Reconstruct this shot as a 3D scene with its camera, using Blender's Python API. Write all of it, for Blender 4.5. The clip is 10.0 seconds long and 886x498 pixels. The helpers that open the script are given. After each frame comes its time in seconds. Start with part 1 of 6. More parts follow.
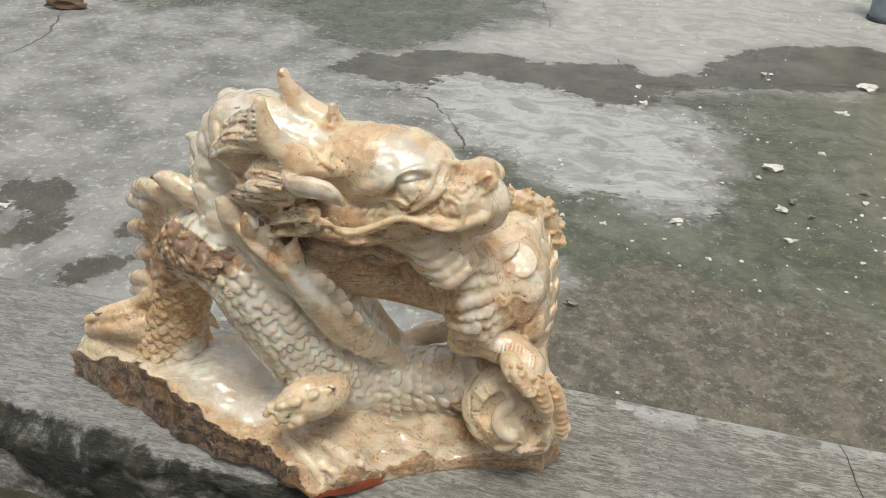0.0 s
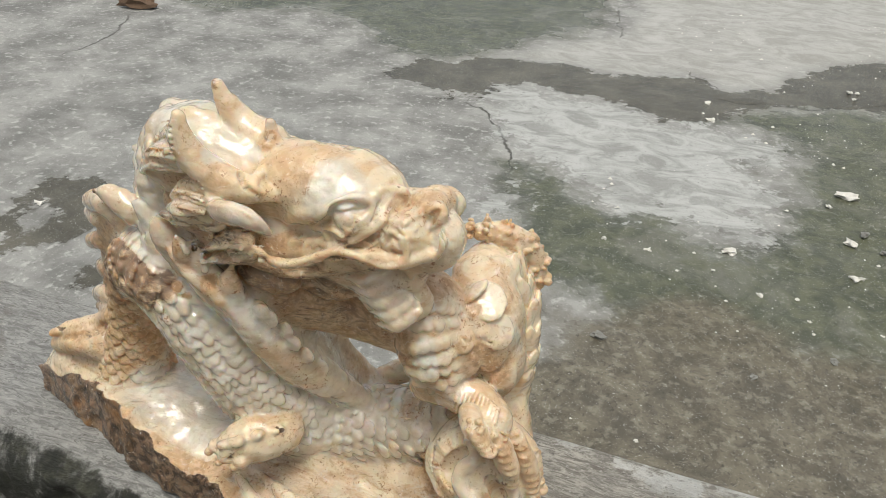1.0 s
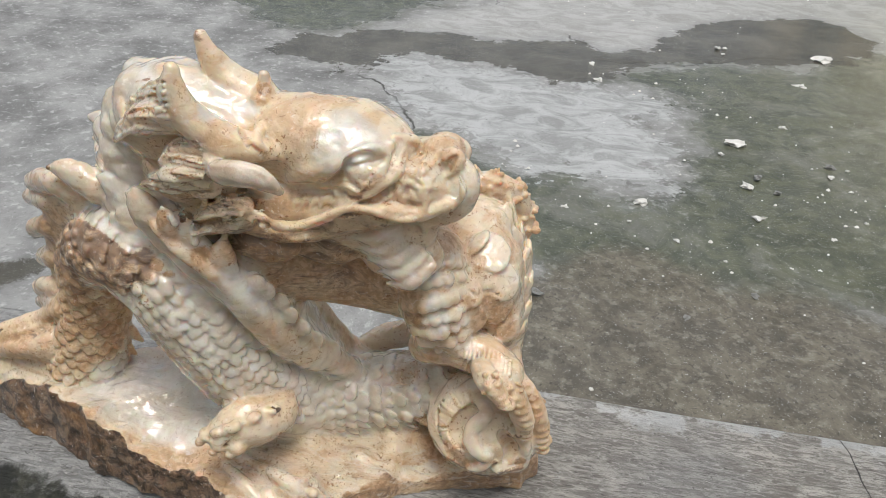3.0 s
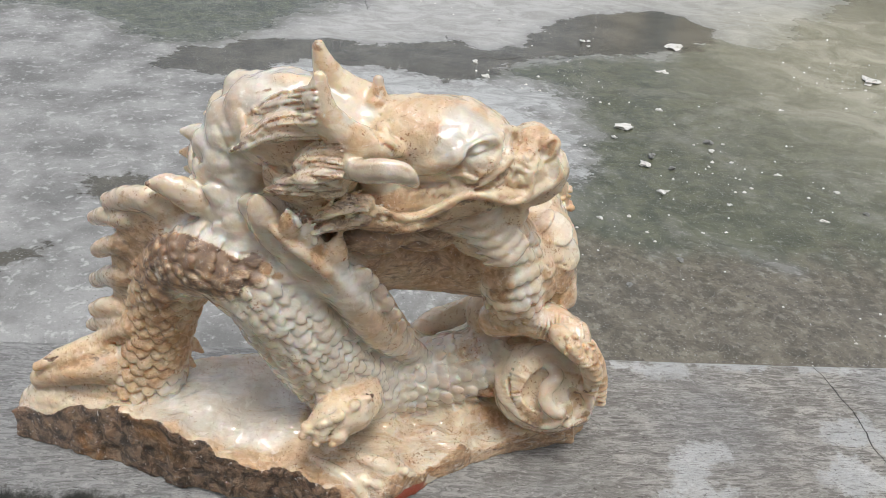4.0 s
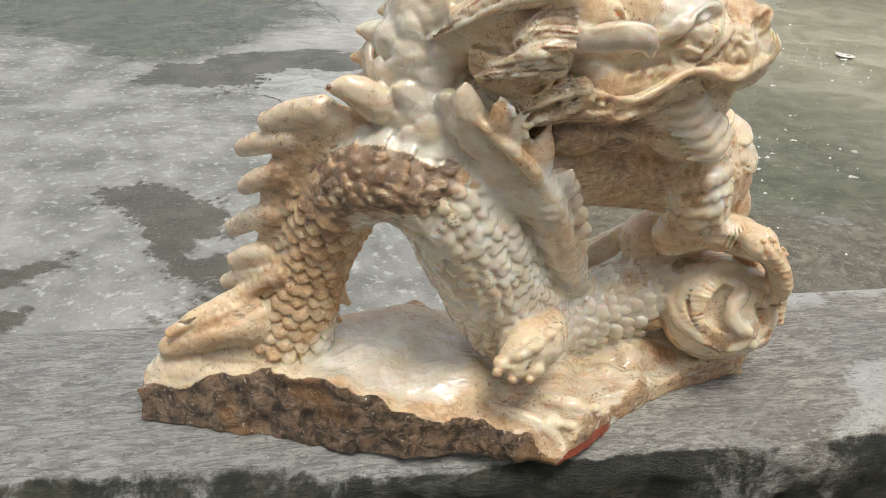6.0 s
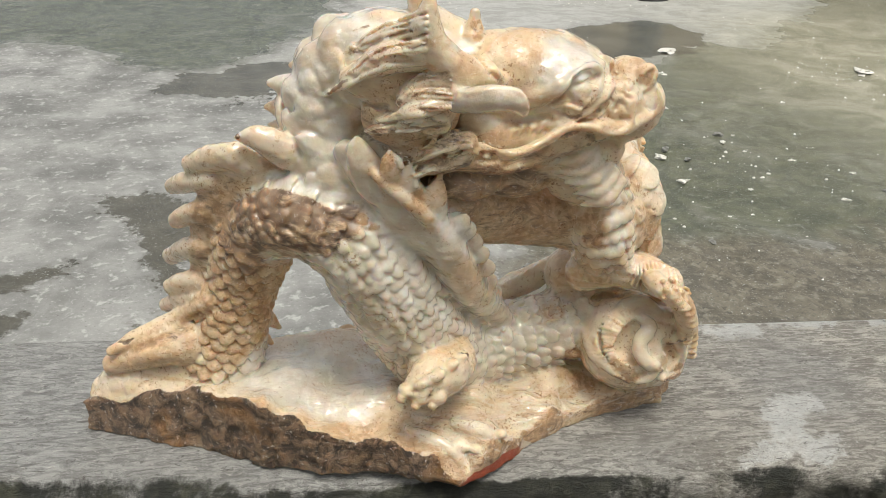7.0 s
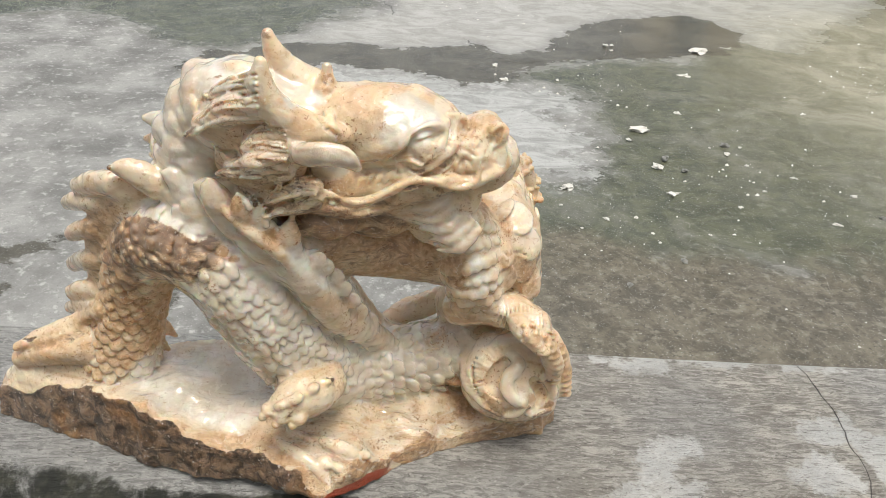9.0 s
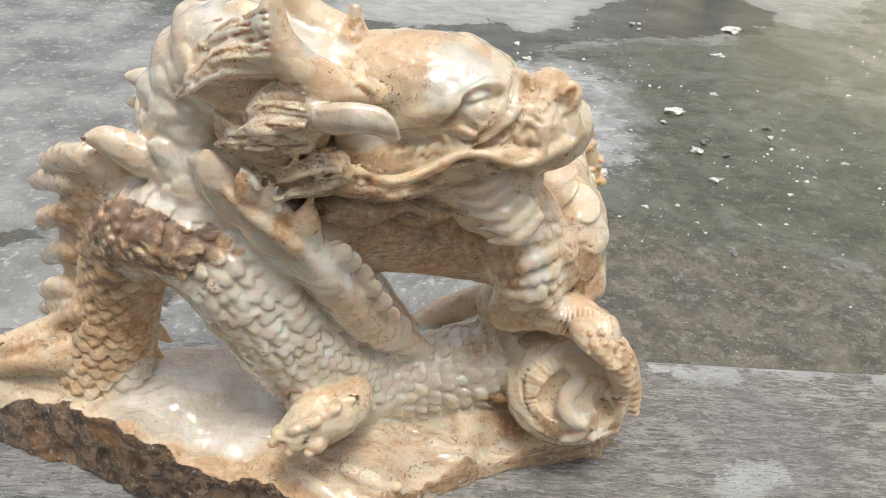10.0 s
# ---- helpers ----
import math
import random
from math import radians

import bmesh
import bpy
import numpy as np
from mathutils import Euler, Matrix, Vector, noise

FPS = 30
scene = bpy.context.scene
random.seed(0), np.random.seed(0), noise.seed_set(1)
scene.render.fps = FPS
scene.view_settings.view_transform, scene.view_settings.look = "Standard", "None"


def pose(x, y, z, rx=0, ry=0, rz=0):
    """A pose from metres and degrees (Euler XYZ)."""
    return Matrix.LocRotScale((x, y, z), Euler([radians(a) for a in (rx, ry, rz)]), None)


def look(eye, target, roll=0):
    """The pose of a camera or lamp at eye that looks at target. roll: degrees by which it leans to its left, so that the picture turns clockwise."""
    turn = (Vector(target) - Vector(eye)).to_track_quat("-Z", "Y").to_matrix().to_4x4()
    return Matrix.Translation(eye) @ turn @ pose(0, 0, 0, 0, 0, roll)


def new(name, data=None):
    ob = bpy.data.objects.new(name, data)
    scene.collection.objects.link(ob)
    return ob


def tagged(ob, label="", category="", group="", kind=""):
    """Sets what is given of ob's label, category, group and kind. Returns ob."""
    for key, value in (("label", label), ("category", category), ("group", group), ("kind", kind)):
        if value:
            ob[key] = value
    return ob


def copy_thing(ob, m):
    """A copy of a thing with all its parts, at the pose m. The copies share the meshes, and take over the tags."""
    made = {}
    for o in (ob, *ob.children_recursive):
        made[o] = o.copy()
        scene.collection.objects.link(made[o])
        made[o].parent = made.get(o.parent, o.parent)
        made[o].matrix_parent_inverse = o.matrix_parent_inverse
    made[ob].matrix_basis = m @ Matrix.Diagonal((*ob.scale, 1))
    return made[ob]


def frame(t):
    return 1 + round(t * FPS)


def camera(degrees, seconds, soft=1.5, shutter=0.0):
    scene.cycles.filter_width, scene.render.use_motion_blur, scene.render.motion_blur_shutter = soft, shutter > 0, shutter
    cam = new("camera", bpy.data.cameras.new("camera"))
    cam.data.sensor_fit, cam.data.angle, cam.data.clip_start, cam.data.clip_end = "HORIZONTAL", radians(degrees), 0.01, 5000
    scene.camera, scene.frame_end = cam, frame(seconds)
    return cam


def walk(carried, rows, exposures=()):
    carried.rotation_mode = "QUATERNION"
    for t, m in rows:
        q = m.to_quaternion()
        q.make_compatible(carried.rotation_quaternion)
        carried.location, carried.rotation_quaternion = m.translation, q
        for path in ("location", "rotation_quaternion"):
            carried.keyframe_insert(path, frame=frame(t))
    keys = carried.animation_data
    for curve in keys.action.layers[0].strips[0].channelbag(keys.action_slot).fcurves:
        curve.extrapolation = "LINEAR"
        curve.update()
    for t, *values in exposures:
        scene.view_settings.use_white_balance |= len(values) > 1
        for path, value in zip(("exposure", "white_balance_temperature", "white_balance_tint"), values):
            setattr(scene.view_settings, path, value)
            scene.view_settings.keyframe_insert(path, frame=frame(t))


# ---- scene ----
cam = camera(56.01, 10.0, soft=0.65)
PATH = [
    (0, (0.2156, -0.5658, 0.5867), (-0.1702, 1.1017, -0.4479), 2.94),
    (0.5, (0.2490, -0.5269, 0.5771), (-0.2417, 1.1182, -0.4490), 2.45),
    (1, (0.2729, -0.4841, 0.5748), (-0.3128, 1.1259, -0.4570), 2.17),
    (1.5, (0.2745, -0.4577, 0.5490), (-0.3534, 1.1271, -0.4970), 2.11),
    (2, (0.2668, -0.4489, 0.5334), (-0.3303, 1.1339, -0.5335), 2.01),
    (2.2, (0.2639, -0.4517, 0.5356), (-0.3061, 1.1373, -0.5367), 2.00),
    (3.3, (0.1530, -0.5173, 0.5528), (0.0228, 1.1877, -0.4845), 3.86),
    (3.5, (0.1238, -0.5261, 0.5549), (0.0668, 1.1889, -0.4723), 4.22),
    (4, (0.0512, -0.5547, 0.5525), (0.1844, 1.1575, -0.4726), 4.56),
    (4.5, (-0.0114, -0.5648, 0.5451), (0.2502, 1.1415, -0.4650), 3.61),
    (5, (-0.0648, -0.5428, 0.5230), (0.2545, 1.1723, -0.4550), 2.90),
    (5.2, (-0.0830, -0.5339, 0.5095), (0.2338, 1.1800, -0.4713), 2.89),
    (6.3, (-0.0921, -0.5367, 0.4508), (0.1893, 1.2151, -0.4721), 1.85),
    (6.5, (-0.0746, -0.5420, 0.4560), (0.1902, 1.2112, -0.4692), 1.72),
    (7, (-0.0159, -0.5646, 0.4954), (0.1686, 1.1905, -0.4456), 1.80),
    (7.5, (0.0419, -0.6003, 0.5520), (0.1407, 1.1415, -0.4260), 2.16),
    (8, (0.0843, -0.6351, 0.5856), (0.1127, 1.0908, -0.4245), 2.45),
    (8.5, (0.1090, -0.6157, 0.5705), (0.1253, 1.1084, -0.4431), 2.97),
    (9, (0.1050, -0.5693, 0.5483), (0.1329, 1.1548, -0.4648), 3.43),
    (9.5, (0.0992, -0.5272, 0.5283), (0.1308, 1.1918, -0.4935), 3.62),
    (10, (0.0839, -0.4876, 0.5000), (0.0973, 1.2228, -0.5365), 3.40),
]
walk(cam, [(t, look(eye, target, roll)) for t, eye, target, roll in PATH],
     exposures=[(0.0, 0.08, 6600, 6), (1.0, 0.11, 6600, 6), (2.0, 0.06, 6500, 7), (3.5, 0.10, 6150, 10), (4.5, 0.17, 6200, 10), (5.0, 0.15, 6250, 9), (6.5, 0.27, 6680, 6), (7.5, 0.25, 6600, 6), (9.0, 0.32, 6550, 8), (10.0, 0.26, 6350, 9)])

# world and light: a bright overcast sky over an open yard
world = bpy.data.worlds.new("sky")
scene.world = world
world.use_nodes = True
sky = world.node_tree.nodes.new("ShaderNodeTexSky")
sky.sky_type = "NISHITA"
sky.sun_disc = False
sky.sun_elevation = radians(73)
sky.sun_rotation = radians(160)
sky.air_density, sky.dust_density, sky.ozone_density = 1.0, 4.0, 1.0
bg = world.node_tree.nodes["Background"]
bg.inputs["Strength"].default_value = 0.13
grey = world.node_tree.nodes.new("ShaderNodeHueSaturation")  # cloud takes the blue out of the sky
grey.inputs["Saturation"].default_value = 0.35
world.node_tree.links.new(sky.outputs["Color"], grey.inputs["Color"])
world.node_tree.links.new(grey.outputs["Color"], bg.inputs["Color"])
sun = new("sun", bpy.data.lights.new("sun", "SUN"))
sun.data.energy, sun.data.angle, sun.data.color = 1.75, radians(18), (1.0, 0.93, 0.82)
sun.matrix_world = look((0.4, -1.1, 3.3), (0, 0, 0))


# ---- materials ----
class Nodes:
    """A short way to write a node material."""

    def __init__(self, name):
        self.mat = bpy.data.materials.new(name)
        self.mat.use_nodes = True
        self.tree = self.mat.node_tree
        self.bsdf = self.tree.nodes["Principled BSDF"]

    def put(self, socket, value):
        if isinstance(value, bpy.types.NodeSocket):
            self.tree.links.new(value, socket)
        elif value is not None:
            if socket.type == "RGBA" and len(value) == 3:
                value = (*value, 1)
            socket.default_value = value

    def place(self):
        return self.tree.nodes.new("ShaderNodeTexCoord").outputs["Object"]

    def spread(self, scale, offset=(0, 0, 0), turn=0):
        n = self.tree.nodes.new("ShaderNodeMapping")
        self.put(n.inputs["Vector"], self.place())
        n.inputs["Scale"].default_value = scale
        n.inputs["Location"].default_value = offset
        n.inputs["Rotation"].default_value = (0, 0, radians(turn))
        return n.outputs[0]

    def noise(self, scale, detail=4.0, rough=0.55, warp=0.0, vector=None, color=False):
        n = self.tree.nodes.new("ShaderNodeTexNoise")
        self.put(n.inputs["Vector"], vector or self.place())
        n.inputs["Scale"].default_value = scale
        n.inputs["Detail"].default_value = detail
        n.inputs["Roughness"].default_value = rough
        n.inputs["Distortion"].default_value = warp
        return n.outputs["Color" if color else "Fac"]

    def cells(self, scale, vector=None, feature="F1"):
        n = self.tree.nodes.new("ShaderNodeTexVoronoi")
        n.feature = feature
        self.put(n.inputs["Vector"], vector or self.place())
        n.inputs["Scale"].default_value = scale
        return n.outputs["Distance"]

    def attr(self, name):
        n = self.tree.nodes.new("ShaderNodeAttribute")
        n.attribute_name = name
        return n.outputs["Fac"]

    def math(self, op, a, b=None, c=None):
        n = self.tree.nodes.new("ShaderNodeMath")
        n.operation = op
        for s, v in zip(n.inputs, (a, b, c)):
            self.put(s, v)
        return n.outputs[0]

    def ramp(self, value, lo, hi, to_lo=0.0, to_hi=1.0):
        n = self.tree.nodes.new("ShaderNodeMapRange")
        n.interpolation_type = "SMOOTHSTEP"
        for s, v in zip(n.inputs, (value, lo, hi, to_lo, to_hi)):
            self.put(s, v)
        return n.outputs[0]

    def mix(self, fac, a, b, blend="MIX"):
        n = self.tree.nodes.new("ShaderNodeMix")
        n.data_type, n.blend_type = "RGBA", blend
        self.put(n.inputs["Factor"], fac)
        self.put(n.inputs["A"] if n.inputs["A"].type == "RGBA" else n.inputs[6], a)
        self.put(n.inputs[7], b)
        return n.outputs[2]

    def bump(self, height, distance, strength=1.0, normal=None):
        n = self.tree.nodes.new("ShaderNodeBump")
        n.inputs["Strength"].default_value = strength
        n.inputs["Distance"].default_value = distance
        self.put(n.inputs["Height"], height)
        self.put(n.inputs["Normal"], normal)
        return n.outputs[0]

    def done(self, color, rough=0.6, normal=None, **more):
        self.put(self.bsdf.inputs["Base Color"], color)
        self.put(self.bsdf.inputs["Roughness"], rough)
        self.put(self.bsdf.inputs["Normal"], normal)
        for key, value in more.items():
            self.put(self.bsdf.inputs[key.replace("_", " ")], value)
        return self.mat


def onyx_material():
    m = Nodes("carved_onyx")
    big, mid, fine = m.noise(14, 5, 0.6, 0.8), m.noise(45, 5, 0.6, 0.4), m.noise(260, 3, 0.6)
    band = m.noise(9, 6, 0.65, 2.5, m.spread((1, 1.5, 3.5)))
    cream, milk = (0.77, 0.62, 0.43), (0.72, 0.62, 0.475)
    base = m.mix(m.ramp(big, 0.35, 0.62), cream, milk)
    base = m.mix(m.math("MULTIPLY", m.ramp(band, 0.47, 0.62), 0.75), base, (0.60, 0.405, 0.24))
    base = m.mix(m.math("MULTIPLY", m.ramp(mid, 0.55, 0.72), 0.45), base, (0.86, 0.80, 0.70))
    milky = m.attr("milky")
    base = m.mix(m.math("MULTIPLY", milky, 0.85), base, m.mix(m.ramp(mid, 0.4, 0.65), (0.58, 0.54, 0.465), (0.80, 0.77, 0.715)))
    tan = m.attr("tan")
    base = m.mix(m.ramp(m.math("ADD", tan, m.math("MULTIPLY", m.math("SUBTRACT", mid, 0.5), 1.2)), 0.35, 0.9), base, m.mix(m.ramp(fine, 0.4, 0.65), (0.45, 0.285, 0.155), (0.66, 0.465, 0.295)))
    brown = m.attr("brown")
    streak = m.noise(60, 5, 0.7, 1.5, m.spread((1, 1, 2.2)))
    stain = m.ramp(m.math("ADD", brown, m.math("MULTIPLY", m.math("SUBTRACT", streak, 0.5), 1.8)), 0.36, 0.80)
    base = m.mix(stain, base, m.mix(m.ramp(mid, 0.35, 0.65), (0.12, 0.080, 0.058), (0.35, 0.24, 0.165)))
    base = m.mix(m.math("MULTIPLY", m.ramp(m.noise(210, 4, 0.7, 0.8), 0.60, 0.67), m.ramp(tan, 0.1, 0.6, 0.15, 0.7)), base, (0.33, 0.18, 0.09))
    speck = m.math("MULTIPLY", m.ramp(m.noise(520, 3, 0.6, 0.4), 0.57, 0.63), m.ramp(m.noise(58, 4, 0.6), 0.50, 0.60))
    base = m.mix(m.math("MULTIPLY", speck, m.ramp(tan, 0.05, 0.5, 0.15, 0.85)), base, (0.28, 0.135, 0.06))
    scratch = m.noise(120, 5, 0.7, 1.2, m.spread((1.6, 1, 1.8), (4, 2, 7)))
    base = m.mix(m.math("MULTIPLY", m.ramp(scratch, 0.60, 0.66, 0.0, 0.5), m.ramp(tan, 0.0, 0.4, 0.3, 1.0)), base, (0.42, 0.24, 0.12))
    base = m.mix(m.ramp(scratch, 0.40, 0.34, 0.0, 0.45), base, (0.88, 0.83, 0.74))
    bed = m.attr("bed")
    layer = m.noise(42, 6, 0.72, 0.8, m.spread((0.7, 2.6, 3.0)))
    base = m.mix(m.math("MULTIPLY", bed, m.ramp(layer, 0.52, 0.60, 0.0, 0.55)), base, (0.52, 0.36, 0.22))
    base = m.mix(m.math("MULTIPLY", bed, m.ramp(layer, 0.46, 0.40, 0.0, 0.6)), base, (0.74, 0.68, 0.58))
    base = m.mix(m.math("MULTIPLY", bed, m.ramp(m.noise(330, 3, 0.6, 0.6), 0.62, 0.68, 0.0, 0.8)), base, (0.24, 0.13, 0.06))
    rock = m.attr("rock")
    crust = m.noise(110, 6, 0.75, 0.5)
    crusty = m.mix(m.ramp(crust, 0.40, 0.60), (0.075, 0.052, 0.038), (0.33, 0.225, 0.15))
    crusty = m.mix(m.ramp(m.noise(400, 2), 0.62, 0.72), crusty, (0.55, 0.48, 0.42))
    crusty = m.mix(m.math("MULTIPLY", m.ramp(big, 0.5, 0.64), 0.6), crusty, (0.42, 0.22, 0.08))
    rocky = m.ramp(m.math("ADD", rock, m.math("MULTIPLY", m.math("SUBTRACT", crust, 0.5), 0.7)), 0.42, 0.58)
    base = m.mix(rocky, base, crusty)
    red = m.attr("red")
    base = m.mix(m.ramp(m.math("ADD", red, m.math("MULTIPLY", m.math("SUBTRACT", mid, 0.5), 0.8)), 0.5, 0.75), base, (0.34, 0.075, 0.035))
    n0 = m.bump(m.math("MULTIPLY", bed, layer), 0.0045, 0.9)
    n1 = m.bump(m.noise(190, 4, 0.6), 0.0010, 0.7, n0)
    n2 = m.bump(m.math("MULTIPLY", crust, rocky), 0.008, 1.0, n1)
    n3 = m.bump(fine, 0.0003, 0.5, n2)
    dry = m.ramp(m.math("ADD", m.math("SUBTRACT", tan, m.math("MULTIPLY", milky, 0.6)), m.math("MULTIPLY", m.math("SUBTRACT", mid, 0.5), 1.2)), 0.0, 0.7)
    rough = m.math("ADD", m.ramp(m.noise(70, 4), 0.35, 0.7, 0.08, 0.22), m.math("MULTIPLY", m.math("MAXIMUM", rocky, dry), 0.32))
    return m.done(base, rough, n3, Subsurface_Weight=0.75, Subsurface_Radius=(1.0, 0.60, 0.34), Subsurface_Scale=0.0065, Coat_Weight=m.ramp(dry, 0.0, 1.0, 0.9, 0.12), Coat_Roughness=0.06, Coat_Normal=m.bump(m.noise(140, 2, 0.5), 0.0009, 0.6))


def ground_material():
    m = Nodes("yard_concrete")
    big, mid, fine, grit = m.noise(1.7, 6, 0.6), m.noise(9, 6, 0.62), m.noise(70, 5, 0.65), m.noise(420, 3, 0.7)
    blot = m.noise(24, 6, 0.72, 0.5)
    c = m.mix(m.ramp(mid, 0.34, 0.66), (0.16, 0.16, 0.154), (0.335, 0.335, 0.325))
    c = m.mix(m.math("MULTIPLY", m.ramp(blot, 0.52, 0.66), 0.6), c, (0.19, 0.19, 0.18))
    c = m.mix(m.math("MULTIPLY", m.ramp(fine, 0.54, 0.66), 0.6), c, (0.54, 0.54, 0.525))
    edge = m.math("ADD", m.math("MULTIPLY", m.math("SUBTRACT", mid, 0.5), 0.16), m.math("MULTIPLY", m.math("SUBTRACT", fine, 0.5), 0.05))
    edge2 = m.math("ADD", edge, m.math("MULTIPLY", m.math("SUBTRACT", m.noise(4, 4), 0.5), 0.25))
    moss = m.ramp(m.math("ADD", m.attr("moss"), edge2), 0.03, -0.06)
    patchy = m.noise(6, 6, 0.7, 0.8)
    mossy = m.mix(m.ramp(blot, 0.4, 0.62), (0.042, 0.050, 0.022), (0.092, 0.100, 0.050))
    mossy = m.mix(m.math("MULTIPLY", m.ramp(patchy, 0.50, 0.66), 0.6), mossy, (0.17, 0.168, 0.135))
    mossy = m.mix(m.math("MULTIPLY", m.ramp(fine, 0.56, 0.68), 0.35), mossy, (0.24, 0.235, 0.19))
    c = m.mix(m.math("MULTIPLY", moss, 0.85), c, mossy)
    pale = m.ramp(m.math("ADD", m.attr("pale"), edge), 0.02, -0.05)
    smear = m.noise(13, 6, 0.7, 1.0, m.spread((1, 1.6, 1), (2, 7, 0)))
    c = m.mix(m.math("MULTIPLY", pale, 0.82), c, m.mix(m.ramp(smear, 0.38, 0.62), (0.33, 0.325, 0.305), (0.47, 0.47, 0.455)))
    soil = m.ramp(m.math("ADD", m.attr("soil"), edge2), 0.03, -0.06)
    soily = m.mix(m.ramp(blot, 0.35, 0.65), (0.080, 0.070, 0.050), (0.17, 0.150, 0.108))
    soily = m.mix(m.ramp(fine, 0.50, 0.64, 0.0, 0.5), soily, (0.26, 0.235, 0.18))
    soily = m.mix(m.ramp(m.noise(95, 5, 0.7, 0.3), 0.54, 0.66, 0.0, 0.5), soily, (0.06, 0.053, 0.043))
    c = m.mix(m.math("MULTIPLY", soil, 0.92), c, soily)
    # sky glare on the wet floor, painted as a lighter olive-tan colour
    c = m.mix(m.ramp(m.attr("glare"), 0.0, 1.0, 0.0, 0.85), c, m.mix(m.ramp(patchy, 0.4, 0.62), (0.25, 0.24, 0.165), (0.44, 0.42, 0.32)))
    c = m.mix(m.math("MULTIPLY", m.ramp(m.noise(130, 4, 0.7, 0.6), 0.58, 0.66), m.math("MULTIPLY", soil, 0.7)), c, (0.055, 0.05, 0.042))
    wet = m.ramp(m.math("ADD", m.attr("wet"), edge), 0.006, -0.012)
    dark = m.mix(m.ramp(mid, 0.35, 0.7), (0.062, 0.055, 0.036), (0.11, 0.098, 0.068))
    c = m.mix(m.math("MULTIPLY", wet, 0.88), c, dark)
    ragged = m.noise(30, 6, 0.72, 0.4)
    scrape = m.ramp(m.math("ADD", m.math("ADD", m.attr("scrape"), m.math("MULTIPLY", edge, 0.8)), m.math("MULTIPLY", m.math("SUBTRACT", ragged, 0.5), 0.30)), 0.006, -0.012)
    scr = m.math("MULTIPLY", scrape, m.ramp(ragged, 0.60, 0.66, 1.0, 0.35))
    c = m.mix(m.math("MULTIPLY", scr, 0.85), c, m.mix(m.ramp(smear, 0.38, 0.62), (0.28, 0.285, 0.275), (0.48, 0.49, 0.485)))
    c = m.mix(m.ramp(grit, 0.62, 0.70, 0.0, 0.7), c, (0.62, 0.62, 0.58))
    c = m.mix(m.ramp(m.noise(300, 3, 0.7, 0.0, m.spread((1, 1, 1), (3, 1, 0))), 0.62, 0.70, 0.0, 0.7), c, (0.07, 0.065, 0.055))
    crack = m.math("ABSOLUTE", m.math("ADD", m.attr("crack"), m.math("MULTIPLY", m.math("SUBTRACT", fine, 0.5), 0.02)))
    gap = m.ramp(crack, 0.0006, 0.0032, 1.0, 0.0)
    c = m.mix(m.math("MULTIPLY", gap, m.ramp(mid, 0.4, 0.6, 0.2, 0.85)), c, (0.05, 0.047, 0.04))
    film = m.math("MAXIMUM", wet, m.math("MULTIPLY", m.math("MAXIMUM", moss, soil), m.ramp(big, 0.35, 0.6, 0.7, 1.0)))
    film = m.math("MULTIPLY", film, m.math("SUBTRACT", 1.0, m.math("MULTIPLY", scr, 0.7)))
    rough = m.ramp(m.math("ADD", film, m.math("MULTIPLY", m.math("SUBTRACT", fine, 0.5), 0.5)), 0.1, 0.8, 0.66, 0.07)
    n1 = m.bump(m.math("SUBTRACT", m.math("MULTIPLY", fine, m.ramp(film, 0, 1, 1.0, 0.35)), m.math("MULTIPLY", gap, 2.5)), 0.0035, 0.6)
    n2 = m.bump(grit, 0.0012, 0.5, n1)
    return m.done(c, rough, n2)


